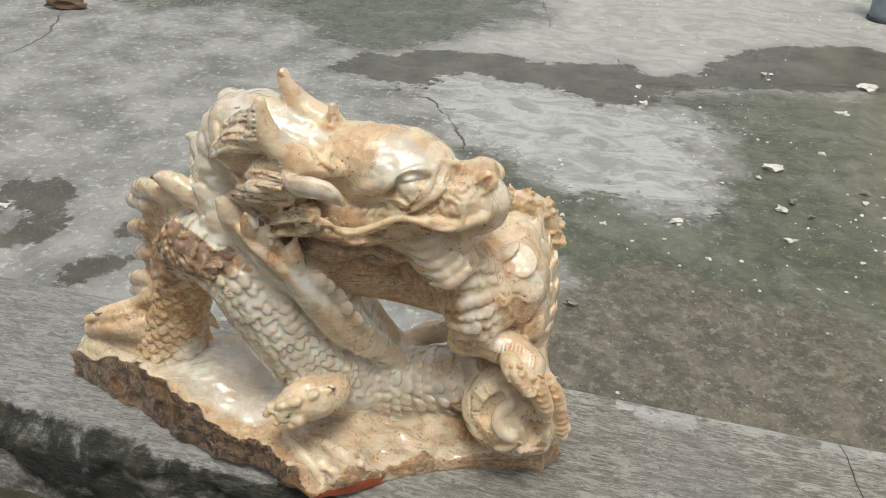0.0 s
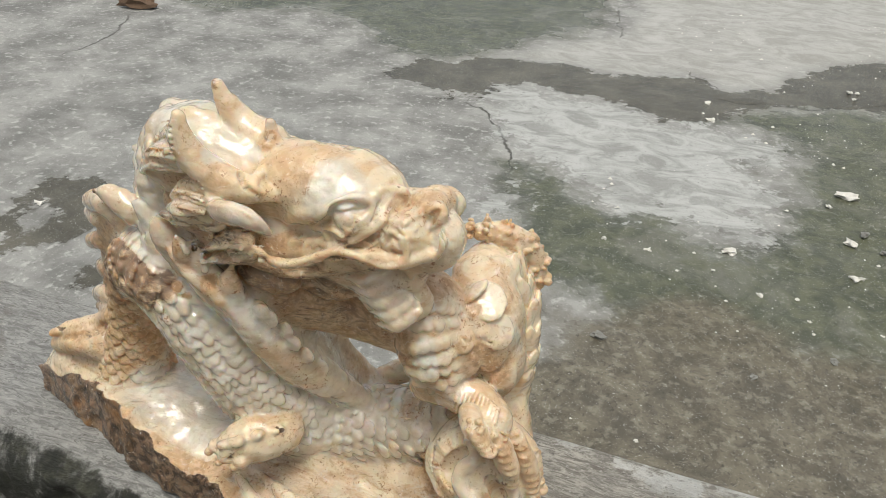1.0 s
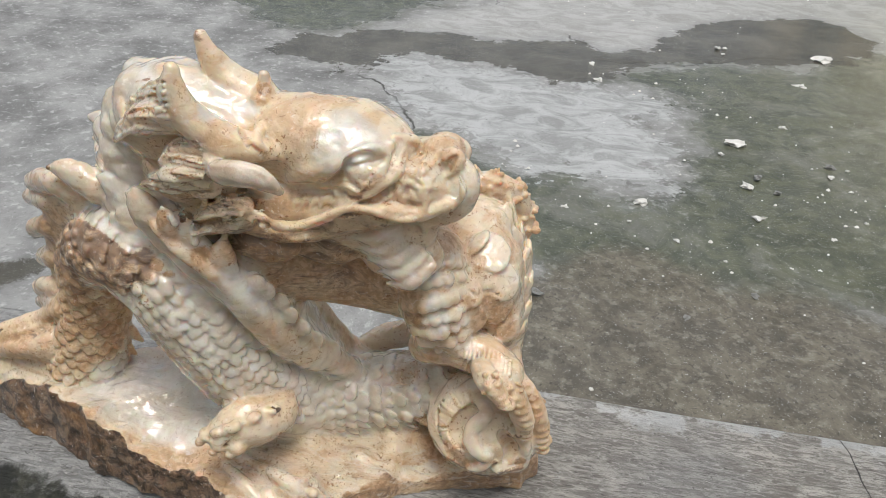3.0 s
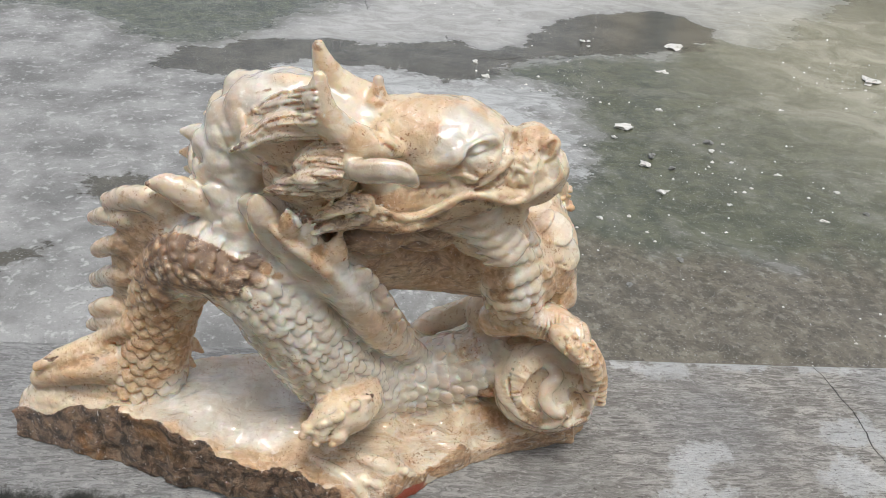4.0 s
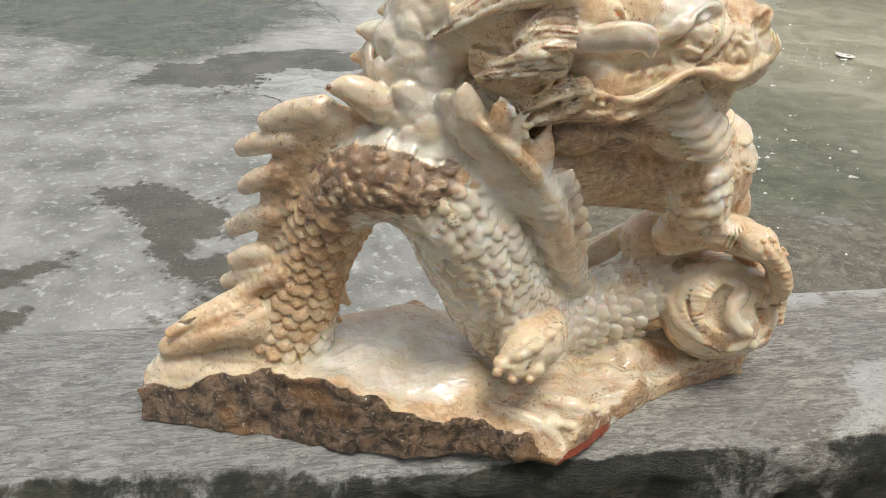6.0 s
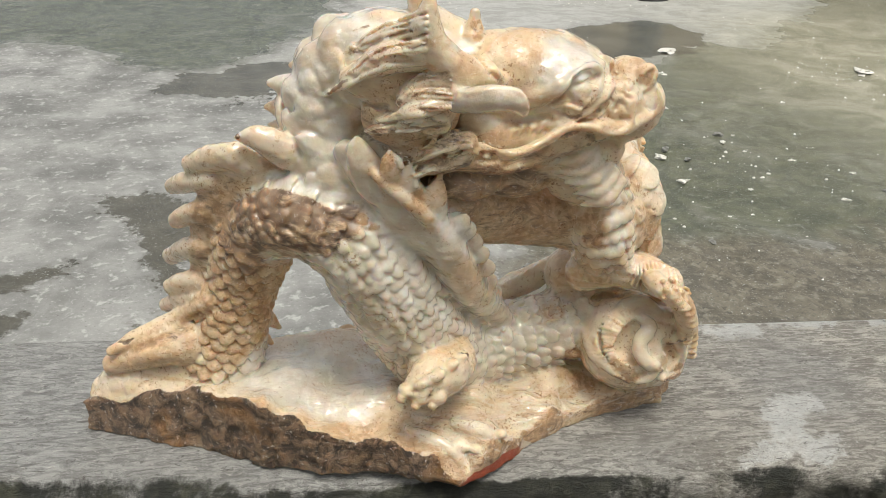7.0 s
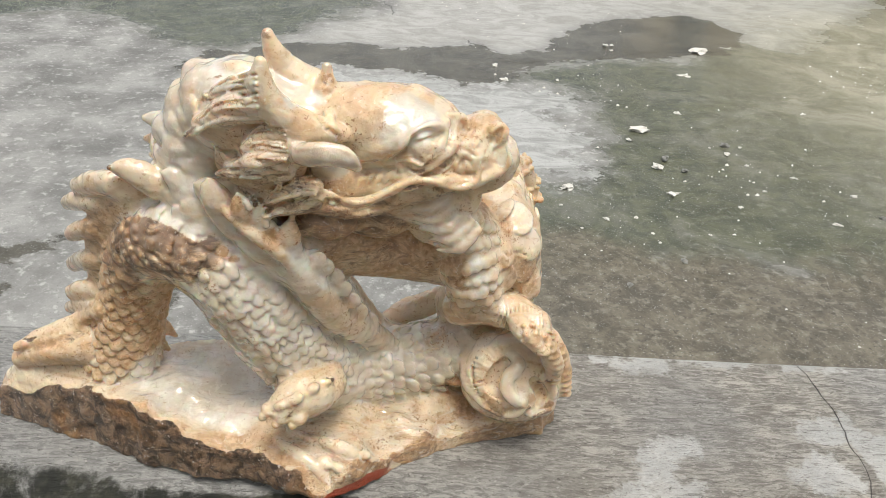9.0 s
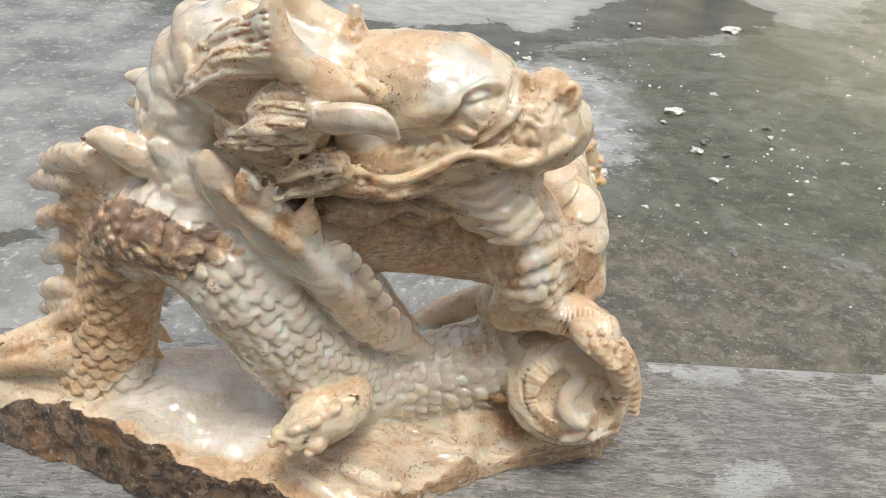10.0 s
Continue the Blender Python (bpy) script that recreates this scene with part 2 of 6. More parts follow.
def ledge_material():
    m = Nodes("ledge_concrete")
    brush = m.noise(52, 6, 0.76, 1.2, m.spread((1, 4.2, 2.5)))
    pits = m.noise(190, 4, 0.7, 0.8, m.spread((1, 1.9, 2), (2, 5, 1)))
    dash = m.noise(62, 5, 0.7, 0.8, m.spread((1, 6.0, 3), (7, 1, 1)))
    big, mid, grit = m.noise(5, 5, 0.6, 0.5), m.noise(18, 6, 0.7, 0.5), m.noise(520, 3, 0.7)
    damp = m.attr("damp")
    c = m.mix(m.ramp(brush, 0.38, 0.62), (0.24, 0.238, 0.23), (0.47, 0.47, 0.46))
    warm = m.mix(m.ramp(brush, 0.42, 0.58), (0.24, 0.218, 0.185), (0.60, 0.57, 0.51))
    warm = m.mix(m.math("MULTIPLY", m.ramp(mid, 0.5, 0.66), 0.5), warm, (0.17, 0.15, 0.13))
    c = m.mix(m.math("MULTIPLY", damp, 0.85), c, warm)
    c = m.mix(m.math("MULTIPLY", m.ramp(big, 0.5, 0.65), 0.35), c, (0.26, 0.25, 0.235))
    ragged = m.math("ADD", m.math("MULTIPLY", m.math("SUBTRACT", mid, 0.5), 0.06), m.math("MULTIPLY", m.math("SUBTRACT", m.noise(60, 5, 0.7), 0.5), 0.035))
    chalk = m.ramp(m.math("ADD", m.attr("chalk"), ragged), 0.003, -0.003)
    c = m.mix(m.math("MULTIPLY", chalk, m.ramp(pits, 0.35, 0.55, 1.0, 0.75)), c, m.mix(m.ramp(mid, 0.4, 0.6), (0.60, 0.61, 0.60), (0.74, 0.74, 0.72)))
    c = m.mix(m.ramp(dash, 0.58, 0.65, 0.0, 0.55), c, (0.11, 0.10, 0.086))
    trowel = m.noise(60, 6, 0.75, 1.5, m.spread((1, 5.0, 3), (2, 3, 1), 24))
    c = m.mix(m.math("MULTIPLY", m.ramp(trowel, 0.56, 0.64), m.ramp(big, 0.42, 0.56, 0.0, 0.65)), c, (0.13, 0.118, 0.10))
    c = m.mix(m.math("MULTIPLY", m.ramp(trowel, 0.44, 0.37), m.ramp(big, 0.42, 0.56, 0.0, 0.5)), c, (0.58, 0.56, 0.52))
    c = m.mix(m.ramp(m.noise(11, 6, 0.7, 0.6, m.spread((1, 1.4, 1), (5, 9, 2))), 0.52, 0.64, 0.0, 0.5), c, (0.20, 0.185, 0.16))
    c = m.mix(m.ramp(pits, 0.60, 0.68, 0.0, 0.75), c, (0.09, 0.082, 0.072))
    c = m.mix(m.ramp(m.noise(230, 3, 0.6, 0.4, m.spread((1, 2, 2), (1, 8, 3))), 0.60, 0.68, 0.0, 0.6), c, (0.64, 0.63, 0.60))
    c = m.mix(m.ramp(grit, 0.62, 0.72, 0.0, 0.5), c, (0.11, 0.10, 0.092))
    # near-black over the front face, its border broken up by noise
    black = m.ramp(m.math("ADD", m.attr("dark_front"), m.math("MULTIPLY", m.math("SUBTRACT", mid, 0.5), 1.3)), 0.36, 0.56)
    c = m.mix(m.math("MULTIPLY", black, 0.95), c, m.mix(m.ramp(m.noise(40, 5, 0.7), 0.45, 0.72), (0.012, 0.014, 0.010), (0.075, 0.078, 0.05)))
    crack = m.math("ABSOLUTE", m.attr("crack"))
    gap = m.ramp(crack, 0.0001, 0.0007, 1.0, 0.0)
    c = m.mix(m.math("MULTIPLY", gap, 0.85), c, (0.05, 0.046, 0.04))
    high = m.math("SUBTRACT", m.math("ADD", m.math("MULTIPLY", brush, 0.8), m.math("MULTIPLY", pits, -0.8)), m.math("ADD", gap, m.math("MULTIPLY", m.math("ADD", dash, trowel), 0.6)))
    n1 = m.bump(high, 0.0036, 0.9)
    n2 = m.bump(grit, 0.0010, 0.6, n1)
    return m.done(c, m.ramp(mid, 0.3, 0.7, 0.45, 0.72), n2)


def plain_material(name, lo, hi, rough=0.6, scale=30, bump=0.001):
    m = Nodes(name)
    n = m.noise(scale, 5, 0.65, 0.3)
    fine = m.noise(scale * 9, 3, 0.6)
    c = m.mix(m.ramp(n, 0.3, 0.7), lo, hi)
    return m.done(c, m.ramp(fine, 0.3, 0.7, rough - 0.08, rough + 0.08), m.bump(fine, bump, 0.6))


ONYX, GROUND, LEDGE = onyx_material(), ground_material(), ledge_material()
PLASTER = plain_material("aged_plaster", (0.42, 0.38, 0.29), (0.55, 0.50, 0.40), 0.8, 3, 0.003)


def mesh_object(name, verts, faces, material, smooth=True):
    me = bpy.data.meshes.new(name)
    me.from_pydata([tuple(v) for v in verts], [], faces)
    me.materials.append(material)
    if smooth:
        me.polygons.foreach_set("use_smooth", [True] * len(me.polygons))
    return new(name, me)


def part(name, bm, material, parent=None, label=""):
    me = bpy.data.meshes.new(name)
    bm.to_mesh(me)
    bm.free()
    me.materials.append(material)
    ob = new(name, me)
    ob.parent = parent
    return tagged(ob, label)


def set_attr(me, name, values):
    a = me.attributes.new(name, "FLOAT", "POINT")
    a.data.foreach_set("value", np.asarray(values, np.float32).ravel())


def value_noise(x, y, z, cell, seed):
    """Smooth lattice noise from -1 to 1 on numpy arrays."""
    rng = np.random.default_rng(seed)
    lattice = rng.uniform(-1, 1, (64, 64, 64)).astype(np.float32)
    out = 0
    fx, fy, fz = x / cell, y / cell, z / cell
    ix, iy, iz = (np.floor(v).astype(int) for v in (fx, fy, fz))
    tx, ty, tz = fx - ix, fy - iy, fz - iz
    tx, ty, tz = (v * v * (3 - 2 * v) for v in (tx, ty, tz))
    for a in (0, 1):
        for b in (0, 1):
            for c in (0, 1):
                w = (tx if a else 1 - tx) * (ty if b else 1 - ty) * (tz if c else 1 - tz)
                out = out + w * lattice[(ix + a) % 64, (iy + b) % 64, (iz + c) % 64]
    return out


def blob(x, y, *ellipses):
    """Signed distance (rough) to a union of ellipses given as ((x, y), rx, ry, degrees)."""
    d = np.full(x.shape, 9.0)
    for (cx, cy), rx, ry, turn in ellipses:
        a = radians(turn)
        u, v = (x - cx) * math.cos(a) + (y - cy) * math.sin(a), (y - cy) * math.cos(a) - (x - cx) * math.sin(a)
        q = np.sqrt((u / rx) ** 2 + (v / ry) ** 2)
        d = np.minimum(d, (q - 1) * min(rx, ry))
    return d


def patch(x, y, *points):
    """Signed distance to a closed outline, negative inside."""
    d, odd = np.full(x.shape, 9.0), np.zeros(x.shape, bool)
    for (ax, ay), (bx, by) in zip(points, points[1:] + points[:1]):
        ux, uy = bx - ax, by - ay
        t = np.clip(((x - ax) * ux + (y - ay) * uy) / (ux * ux + uy * uy + 1e-12), 0, 1)
        d = np.minimum(d, np.hypot(x - ax - t * ux, y - ay - t * uy))
        odd ^= ((ay > y) != (by > y)) & (x < ux * (y - ay) / (uy if uy else 1e-9) + ax)
    return np.where(odd, -d, d)


def streak(x, y, width, *points):
    """Signed distance to a band along a line of points."""
    d = np.full(x.shape, 9.0)
    for (ax, ay), (bx, by) in zip(points, points[1:]):
        ux, uy = bx - ax, by - ay
        t = np.clip(((x - ax) * ux + (y - ay) * uy) / (ux * ux + uy * uy), 0, 1)
        d = np.minimum(d, np.hypot(x - ax - t * ux, y - ay - t * uy))
    return d - width


def crack_line(x, y, *points):
    """Distance with a sign that changes across the line, large beyond its ends."""
    best, sign = np.full(x.shape, 9.0), np.ones(x.shape)
    for (ax, ay), (bx, by) in zip(points, points[1:]):
        ux, uy = bx - ax, by - ay
        t = np.clip(((x - ax) * ux + (y - ay) * uy) / (ux * ux + uy * uy), 0, 1)
        d = np.hypot(x - ax - t * ux, y - ay - t * uy)
        s = np.sign((x - ax) * uy - (y - ay) * ux)
        near = d < best
        best, sign = np.where(near, d, best), np.where(near, s, sign)
    return best * sign


# ---- the yard: one sheet of old concrete out to the distance ----
def graded(lo, hi, step, far, growth=1.35):
    """Even steps from lo to hi, then growing ones out to far on both sides."""
    core = list(np.arange(lo, hi + step / 2, step))
    a, b, s = core[0], core[-1], step
    left, right = [], []
    while a > -far or b < far:
        s *= growth
        a, b = a - s, b + s
        left.append(a), right.append(b)
    return np.array(left[::-1] + core + right)


def build_ground():
    xs, ys = graded(-1.6, 1.5, 0.011, 400), graded(-0.15, 2.3, 0.011, 400)
    ys = ys[ys > -0.14]
    ys = np.concatenate(([-0.1], ys[ys > -0.09]))
    X, Y = np.meshgrid(xs, ys)
    near = np.exp(-np.clip(np.hypot(X, Y - 1) - 2, 0, None) / 3)
    zero = np.zeros_like(X)
    Z = (value_noise(X, Y, zero, 0.35, 3) * 0.004 + value_noise(X, Y, zero, 0.06, 4) * 0.0012) * near
    n, k = X.shape
    idx = np.arange(n * k).reshape(n, k)
    faces = np.stack([idx[:-1, :-1], idx[:-1, 1:], idx[1:, 1:], idx[1:, :-1]], -1).reshape(-1, 4)
    ob = mesh_object("ground", np.stack([X, Y, Z], -1).reshape(-1, 3), faces.tolist(), GROUND)
    me = ob.data
    U = X + value_noise(X, Y, zero, 0.10, 8) * 0.010 + value_noise(X, Y, zero, 0.035, 9) * 0.008
    V = Y + value_noise(X, Y, zero, 0.10, 18) * 0.010 + value_noise(X, Y, zero, 0.035, 19) * 0.008
    puddle = patch(U, V, (-0.400, 1.020), (-0.387, 1.130), (-0.316, 1.155), (-0.279, 1.190), (-0.180, 1.217), (-0.079, 1.225), (0.000, 1.216), (0.086, 1.235), (0.124, 1.275), (0.180, 1.296), (0.240, 1.225), (0.325, 1.268), (0.360, 1.345), (0.405, 1.450),
                   (0.484, 1.522), (0.614, 1.600), (0.724, 1.640), (0.804, 1.590), (0.843, 1.505), (0.821, 1.381), (0.739, 1.280), (0.560, 1.245), (0.410, 1.200), (0.320, 1.150), (0.250, 1.055), (0.200, 1.005), (0.150, 0.988), (0.100, 1.035), (0.007, 1.056), (-0.064, 1.055),
                   (-0.133, 1.060), (-0.170, 1.025), (-0.193, 0.945), (-0.249, 0.955), (-0.335, 1.000))
    wet = np.minimum.reduce([
        puddle,
        np.maximum(patch(U, V, (-0.668, 0.315), (-0.650, 0.366), (-0.603, 0.386), (-0.554, 0.345), (-0.518, 0.287), (-0.513, 0.232), (-0.534, 0.172), (-0.600, 0.120)), -blob(U, V, ((-0.600, 0.270), 0.030, 0.040, 30))),
        np.maximum(patch(U, V, (-0.376, 0.532), (-0.343, 0.551), (-0.290, 0.544), (-0.254, 0.501), (-0.201, 0.478), (-0.169, 0.246), (-0.249, 0.267), (-0.268, 0.289), (-0.261, 0.306), (-0.286, 0.327), (-0.293, 0.367), (-0.317, 0.425), (-0.353, 0.489)), -blob(U, V, ((-0.224, 0.334), 0.026, 0.018, 20))),
        patch(U, V, (-0.281, 0.214), (-0.272, 0.223), (-0.238, 0.225), (-0.212, 0.207), (-0.184, 0.215), (-0.190, 0.156), (-0.293, 0.162), (-0.282, 0.175)),
        patch(U, V, (-0.444, 0.297), (-0.431, 0.317), (-0.393, 0.331), (-0.378, 0.340), (-0.377, 0.310), (-0.403, 0.286), (-0.431, 0.284)),
        patch(U, V, (-0.435, 0.205), (-0.401, 0.219), (-0.374, 0.222), (-0.373, 0.198), (-0.392, 0.176), (-0.420, 0.156)),
    ])
    set_attr(me, "wet", wet)
    moss = np.minimum.reduce([
        patch(U, V, (-0.088, 0.731), (-0.028, 0.733), (0.043, 0.718), (0.114, 0.659), (0.144, 0.600), (0.193, 0.638), (0.247, 0.622), (0.298, 0.602), (0.344, 0.607), (0.366, 0.668), (0.341, 0.790), (0.298, 0.868), (0.351, 0.862), (0.377, 0.930), (0.343, 0.996),
              (0.279, 1.009), (0.224, 1.031), (0.276, 1.131), (0.390, 1.211), (0.788, 1.320), (0.900, 1.000), (0.850, 0.250), (0.420, 0.310), (0.237, 0.335), (0.164, 0.350), (0.050, 0.425), (-0.026, 0.635)),
        patch(U, V, (0.700, 1.300), (0.821, 1.381), (0.921, 1.352), (1.066, 1.560), (1.197, 1.664), (1.348, 1.953), (1.613, 2.494), (3.565, 2.949), (1.600, 0.200), (0.748, 0.212), (0.492, 0.340), (0.505, 0.652)),
        patch(U, V, (-1.605, 1.744), (-1.328, 1.300), (-1.105, 1.240), (-0.995, 1.230), (-0.878, 1.290), (-0.790, 1.330), (-0.700, 1.320), (-0.617, 1.275), (-0.525, 1.225), (-0.455, 1.180), (-0.372, 1.160), (-0.300, 1.190), (-0.245, 1.215), (-0.200, 1.330), (-0.140, 1.455), (-0.057, 1.590), (-0.079, 2.100)),
    ])
    set_attr(me, "moss", moss)
    # soft oval at the right where the painted glare lies
    set_attr(me, "glare", np.exp(-(((X - 1.25) / 0.55) ** 2 + ((Y - 1.15) / 0.75) ** 2)))
    set_attr(me, "soil", patch(U, V, (0.100, 0.341), (0.166, 0.363), (0.238, 0.380), (0.381, 0.410), (0.517, 0.410), (0.690, 0.360), (0.850, 0.230), (0.850, -0.050), (0.050, -0.050)))
    scrape = np.minimum.reduce([
        patch(U, V, (-0.182, 0.960), (-0.170, 1.027), (-0.124, 1.060), (-0.059, 1.040), (0.009, 1.041), (0.080, 1.028), (0.140, 0.987), (0.194, 0.992), (0.280, 0.994), (0.343, 0.988), (0.372, 0.928), (0.352, 0.867), (0.293, 0.872), (0.332, 0.798), (0.364, 0.775),
              (0.341, 0.701), (0.362, 0.657), (0.340, 0.611), (0.298, 0.606), (0.246, 0.626), (0.193, 0.638), (0.144, 0.600), (0.113, 0.663), (0.070, 0.704), (0.041, 0.729), (0.002, 0.727), (-0.030, 0.740), (-0.060, 0.781), (-0.094, 0.795), (-0.120, 0.857)),
        blob(U, V, ((-0.022, 0.551), 0.02, 0.03, 0)),
    ])
    set_attr(me, "scrape", scrape)
    set_attr(me, "pale", np.maximum(patch(U, V, (-0.245, 1.200), (-0.195, 1.316), (-0.126, 1.411), (-0.037, 1.516), (-0.005, 1.594), (-0.091, 2.273), (0.400, 2.700), (1.709, 2.718), (1.338, 1.951), (1.202, 1.676), (1.070, 1.571), (0.969, 1.453), (0.926, 1.366), (0.857, 1.364),
                                          (0.750, 1.350), (0.380, 1.150), (0.000, 1.150)), -puddle))
    KX, KY = X + value_noise(X, Y, zero, 0.04, 28) * 0.012 + value_noise(X, Y, zero, 0.016, 29) * 0.006, Y + value_noise(X, Y, zero, 0.04, 38) * 0.012
    cracks = [crack_line(KX, KY, (-0.193, 0.940), (-0.165, 0.912), (-0.118, 0.850), (-0.072, 0.785), (-0.055, 0.718)),
              crack_line(KX, KY, (-0.068, 1.751), (-0.018, 1.511)), crack_line(KX, KY, (0.159, 1.302), (0.225, 1.236)),
              crack_line(KX, KY, (0.240, 1.160), (0.413, 1.195), (0.555, 1.276), (0.729, 1.314)),
              crack_line(KX, KY, (-1.060, 0.827), (-1.074, 0.989), (-1.135, 1.133))]
    best = cracks[0]
    for q in cracks[1:]:
        best = np.where(np.abs(q) < np.abs(best), q, best)
    set_attr(me, "crack", best)
    tagged(ob, "weathered grey concrete yard with damp stains and moss", "ground", kind="structure")


build_ground()


# ---- the ledge on which the carving stands ----
def build_ledge():
    xs = graded(-0.75, 1.0, 0.006, 6)
    prof = [(0.0, -0.02), (0.0, 0.04), (0.0, 0.08), (-0.001, 0.107)]
    prof += [(-0.004 + 0.004 * math.cos(a), 0.115 + 0.004 * math.sin(a)) for a in np.linspace(0.3, 1.57, 4)]
    prof += [(y, 0.119) for y in np.arange(-0.010, -0.1465, -0.006)]
    prof += [(-0.150, 0.1185), (-0.156, 0.1172), (-0.162, 0.1150), (-0.168, 0.1110), (-0.172, 0.1060)]
    prof += [(-0.174, z) for z in np.arange(0.100, -0.03, -0.007)]
    prof = np.array(prof)
    n, k = len(xs), len(prof)
    X = np.repeat(xs[:, None], k, 1)
    Y, Z = np.repeat(prof[None, :, 0], n, 0), np.repeat(prof[None, :, 1], n, 0)
    front = np.clip((-Y - 0.135) / 0.03, 0, 1)
    side = np.clip((0.112 - Z) / 0.02, 0, 1) * (Y < -0.1)
    rough = value_noise(X, Y, Z, 0.022, 21) * 0.005 + value_noise(X, Y, Z, 0.009, 22) * 0.003
    worn = np.clip(value_noise(X, Y * 0, Z * 0, 0.12, 23), 0, 1)
    Y2 = Y + front * (rough * (0.4 + side) + 0.010 * worn * front)
    Z2 = Z + value_noise(X, Y, 0 * X, 0.10, 24) * 0.0012 * (Z > 0.1) - front * (1 - side) * (0.004 * worn + np.abs(rough) * 0.8)
    idx = np.arange(n * k).reshape(n, k)
    faces = np.stack([idx[:-1, :-1], idx[:-1, 1:], idx[1:, 1:], idx[1:, :-1]], -1).reshape(-1, 4)
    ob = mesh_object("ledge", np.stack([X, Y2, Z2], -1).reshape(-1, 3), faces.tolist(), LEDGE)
    me = ob.data
    zero = 0 * X
    # full below the top edge, and along the front edge at the left
    set_attr(me, "dark_front", np.maximum(np.clip((0.1165 - Z) / 0.006, 0, 1), np.clip((-0.147 - Y) / 0.012, 0, 1) * np.clip((-0.06 - X) / 0.05, 0, 1)) * (Y < -0.08) * (0.72 + 0.35 * value_noise(X, Y, Z, 0.09, 25)) * np.clip(1.1 - (X - 0.05) * 2.2, 0.6, 1))
    set_attr(me, "damp", np.clip((X + 0.02) / 0.16, 0, 1) * np.clip(1.1 + value_noise(X, Y, zero, 0.08, 26), 0.4, 1))
    chalk = np.minimum.reduce([
        patch(X, Y, (0.267, -0.106), (0.278, -0.103), (0.287, -0.108), (0.306, -0.102), (0.310, -0.107), (0.290, -0.124), (0.282, -0.134), (0.286, -0.143), (0.297, -0.144), (0.298, -0.157), (0.263, -0.164), (0.233, -0.164), (0.245, -0.154), (0.262, -0.147), (0.267, -0.132)),
        patch(X, Y, (0.391, -0.088), (0.403, -0.074), (0.420, -0.079), (0.423, -0.096), (0.398, -0.101)),
        patch(X, Y, (0.435, -0.063), (0.442, -0.095), (0.465, -0.096), (0.495, -0.101), (0.474, -0.146), (0.432, -0.143), (0.428, -0.131)),
        patch(X, Y, (0.396, -0.108), (0.426, -0.125), (0.421, -0.149), (0.387, -0.147), (0.367, -0.141)),
        patch(X, Y, (0.235, -0.006), (0.250, -0.006), (0.297, -0.005), (0.314, -0.008), (0.304, -0.020), (0.274, -0.021), (0.249, -0.015)),
        streak(X, Y, 0.004, (0.433, -0.005), (0.469, -0.007)),
    ])
    chalk = np.minimum(chalk, np.where(X > 0.05, np.abs(Y + 0.003) - 0.002, 9))
    set_attr(me, "chalk", chalk)
    KX = X + value_noise(X, Y, zero, 0.02, 51) * 0.003 + value_noise(X, Y, zero, 0.008, 52) * 0.0016
    set_attr(me, "crack", crack_line(KX, Y, (0.423, 0.001), (0.426, -0.034), (0.430, -0.078), (0.428, -0.125), (0.421, -0.161)))
    tagged(ob, "rough grey concrete ledge with a dark broken front edge", "ledge", kind="structure")


build_ledge()


# ---- the carving: modelled as soft clay in a grid of distances, then skinned ----
def unit(v):
    v = np.asarray(v, float)
    return v / max(np.linalg.norm(v), 1e-9)


def smooth_path(points, n=7):
    """A curve through rows of numbers, n steps a span."""
    p = np.asarray(points, float)
    if len(p) == 2:
        return p[0] + (p[1] - p[0]) * np.linspace(0, 1, n + 1)[:, None]
    q = np.vstack([2 * p[0] - p[1], p, 2 * p[-1] - p[-2]])
    out = []
    for i in range(1, len(q) - 2):
        for t in np.arange(n) / n:
            a, b, c, d = q[i - 1:i + 3]
            out.append(0.5 * (2 * b + (c - a) * t + (2 * a - 5 * b + 4 * c - d) * t * t + (3 * b - a - 3 * c + d) * t ** 3))
    return np.array(out + [p[-1]])


def between(a, b, t):
    return np.array(a) * (1 - t) + np.array(b) * t


FRONT = np.array((0.04, -0.60, 0.55))  # a point out in front of the carving
CRISP = 0.62  # how far neighbouring forms melt into one another


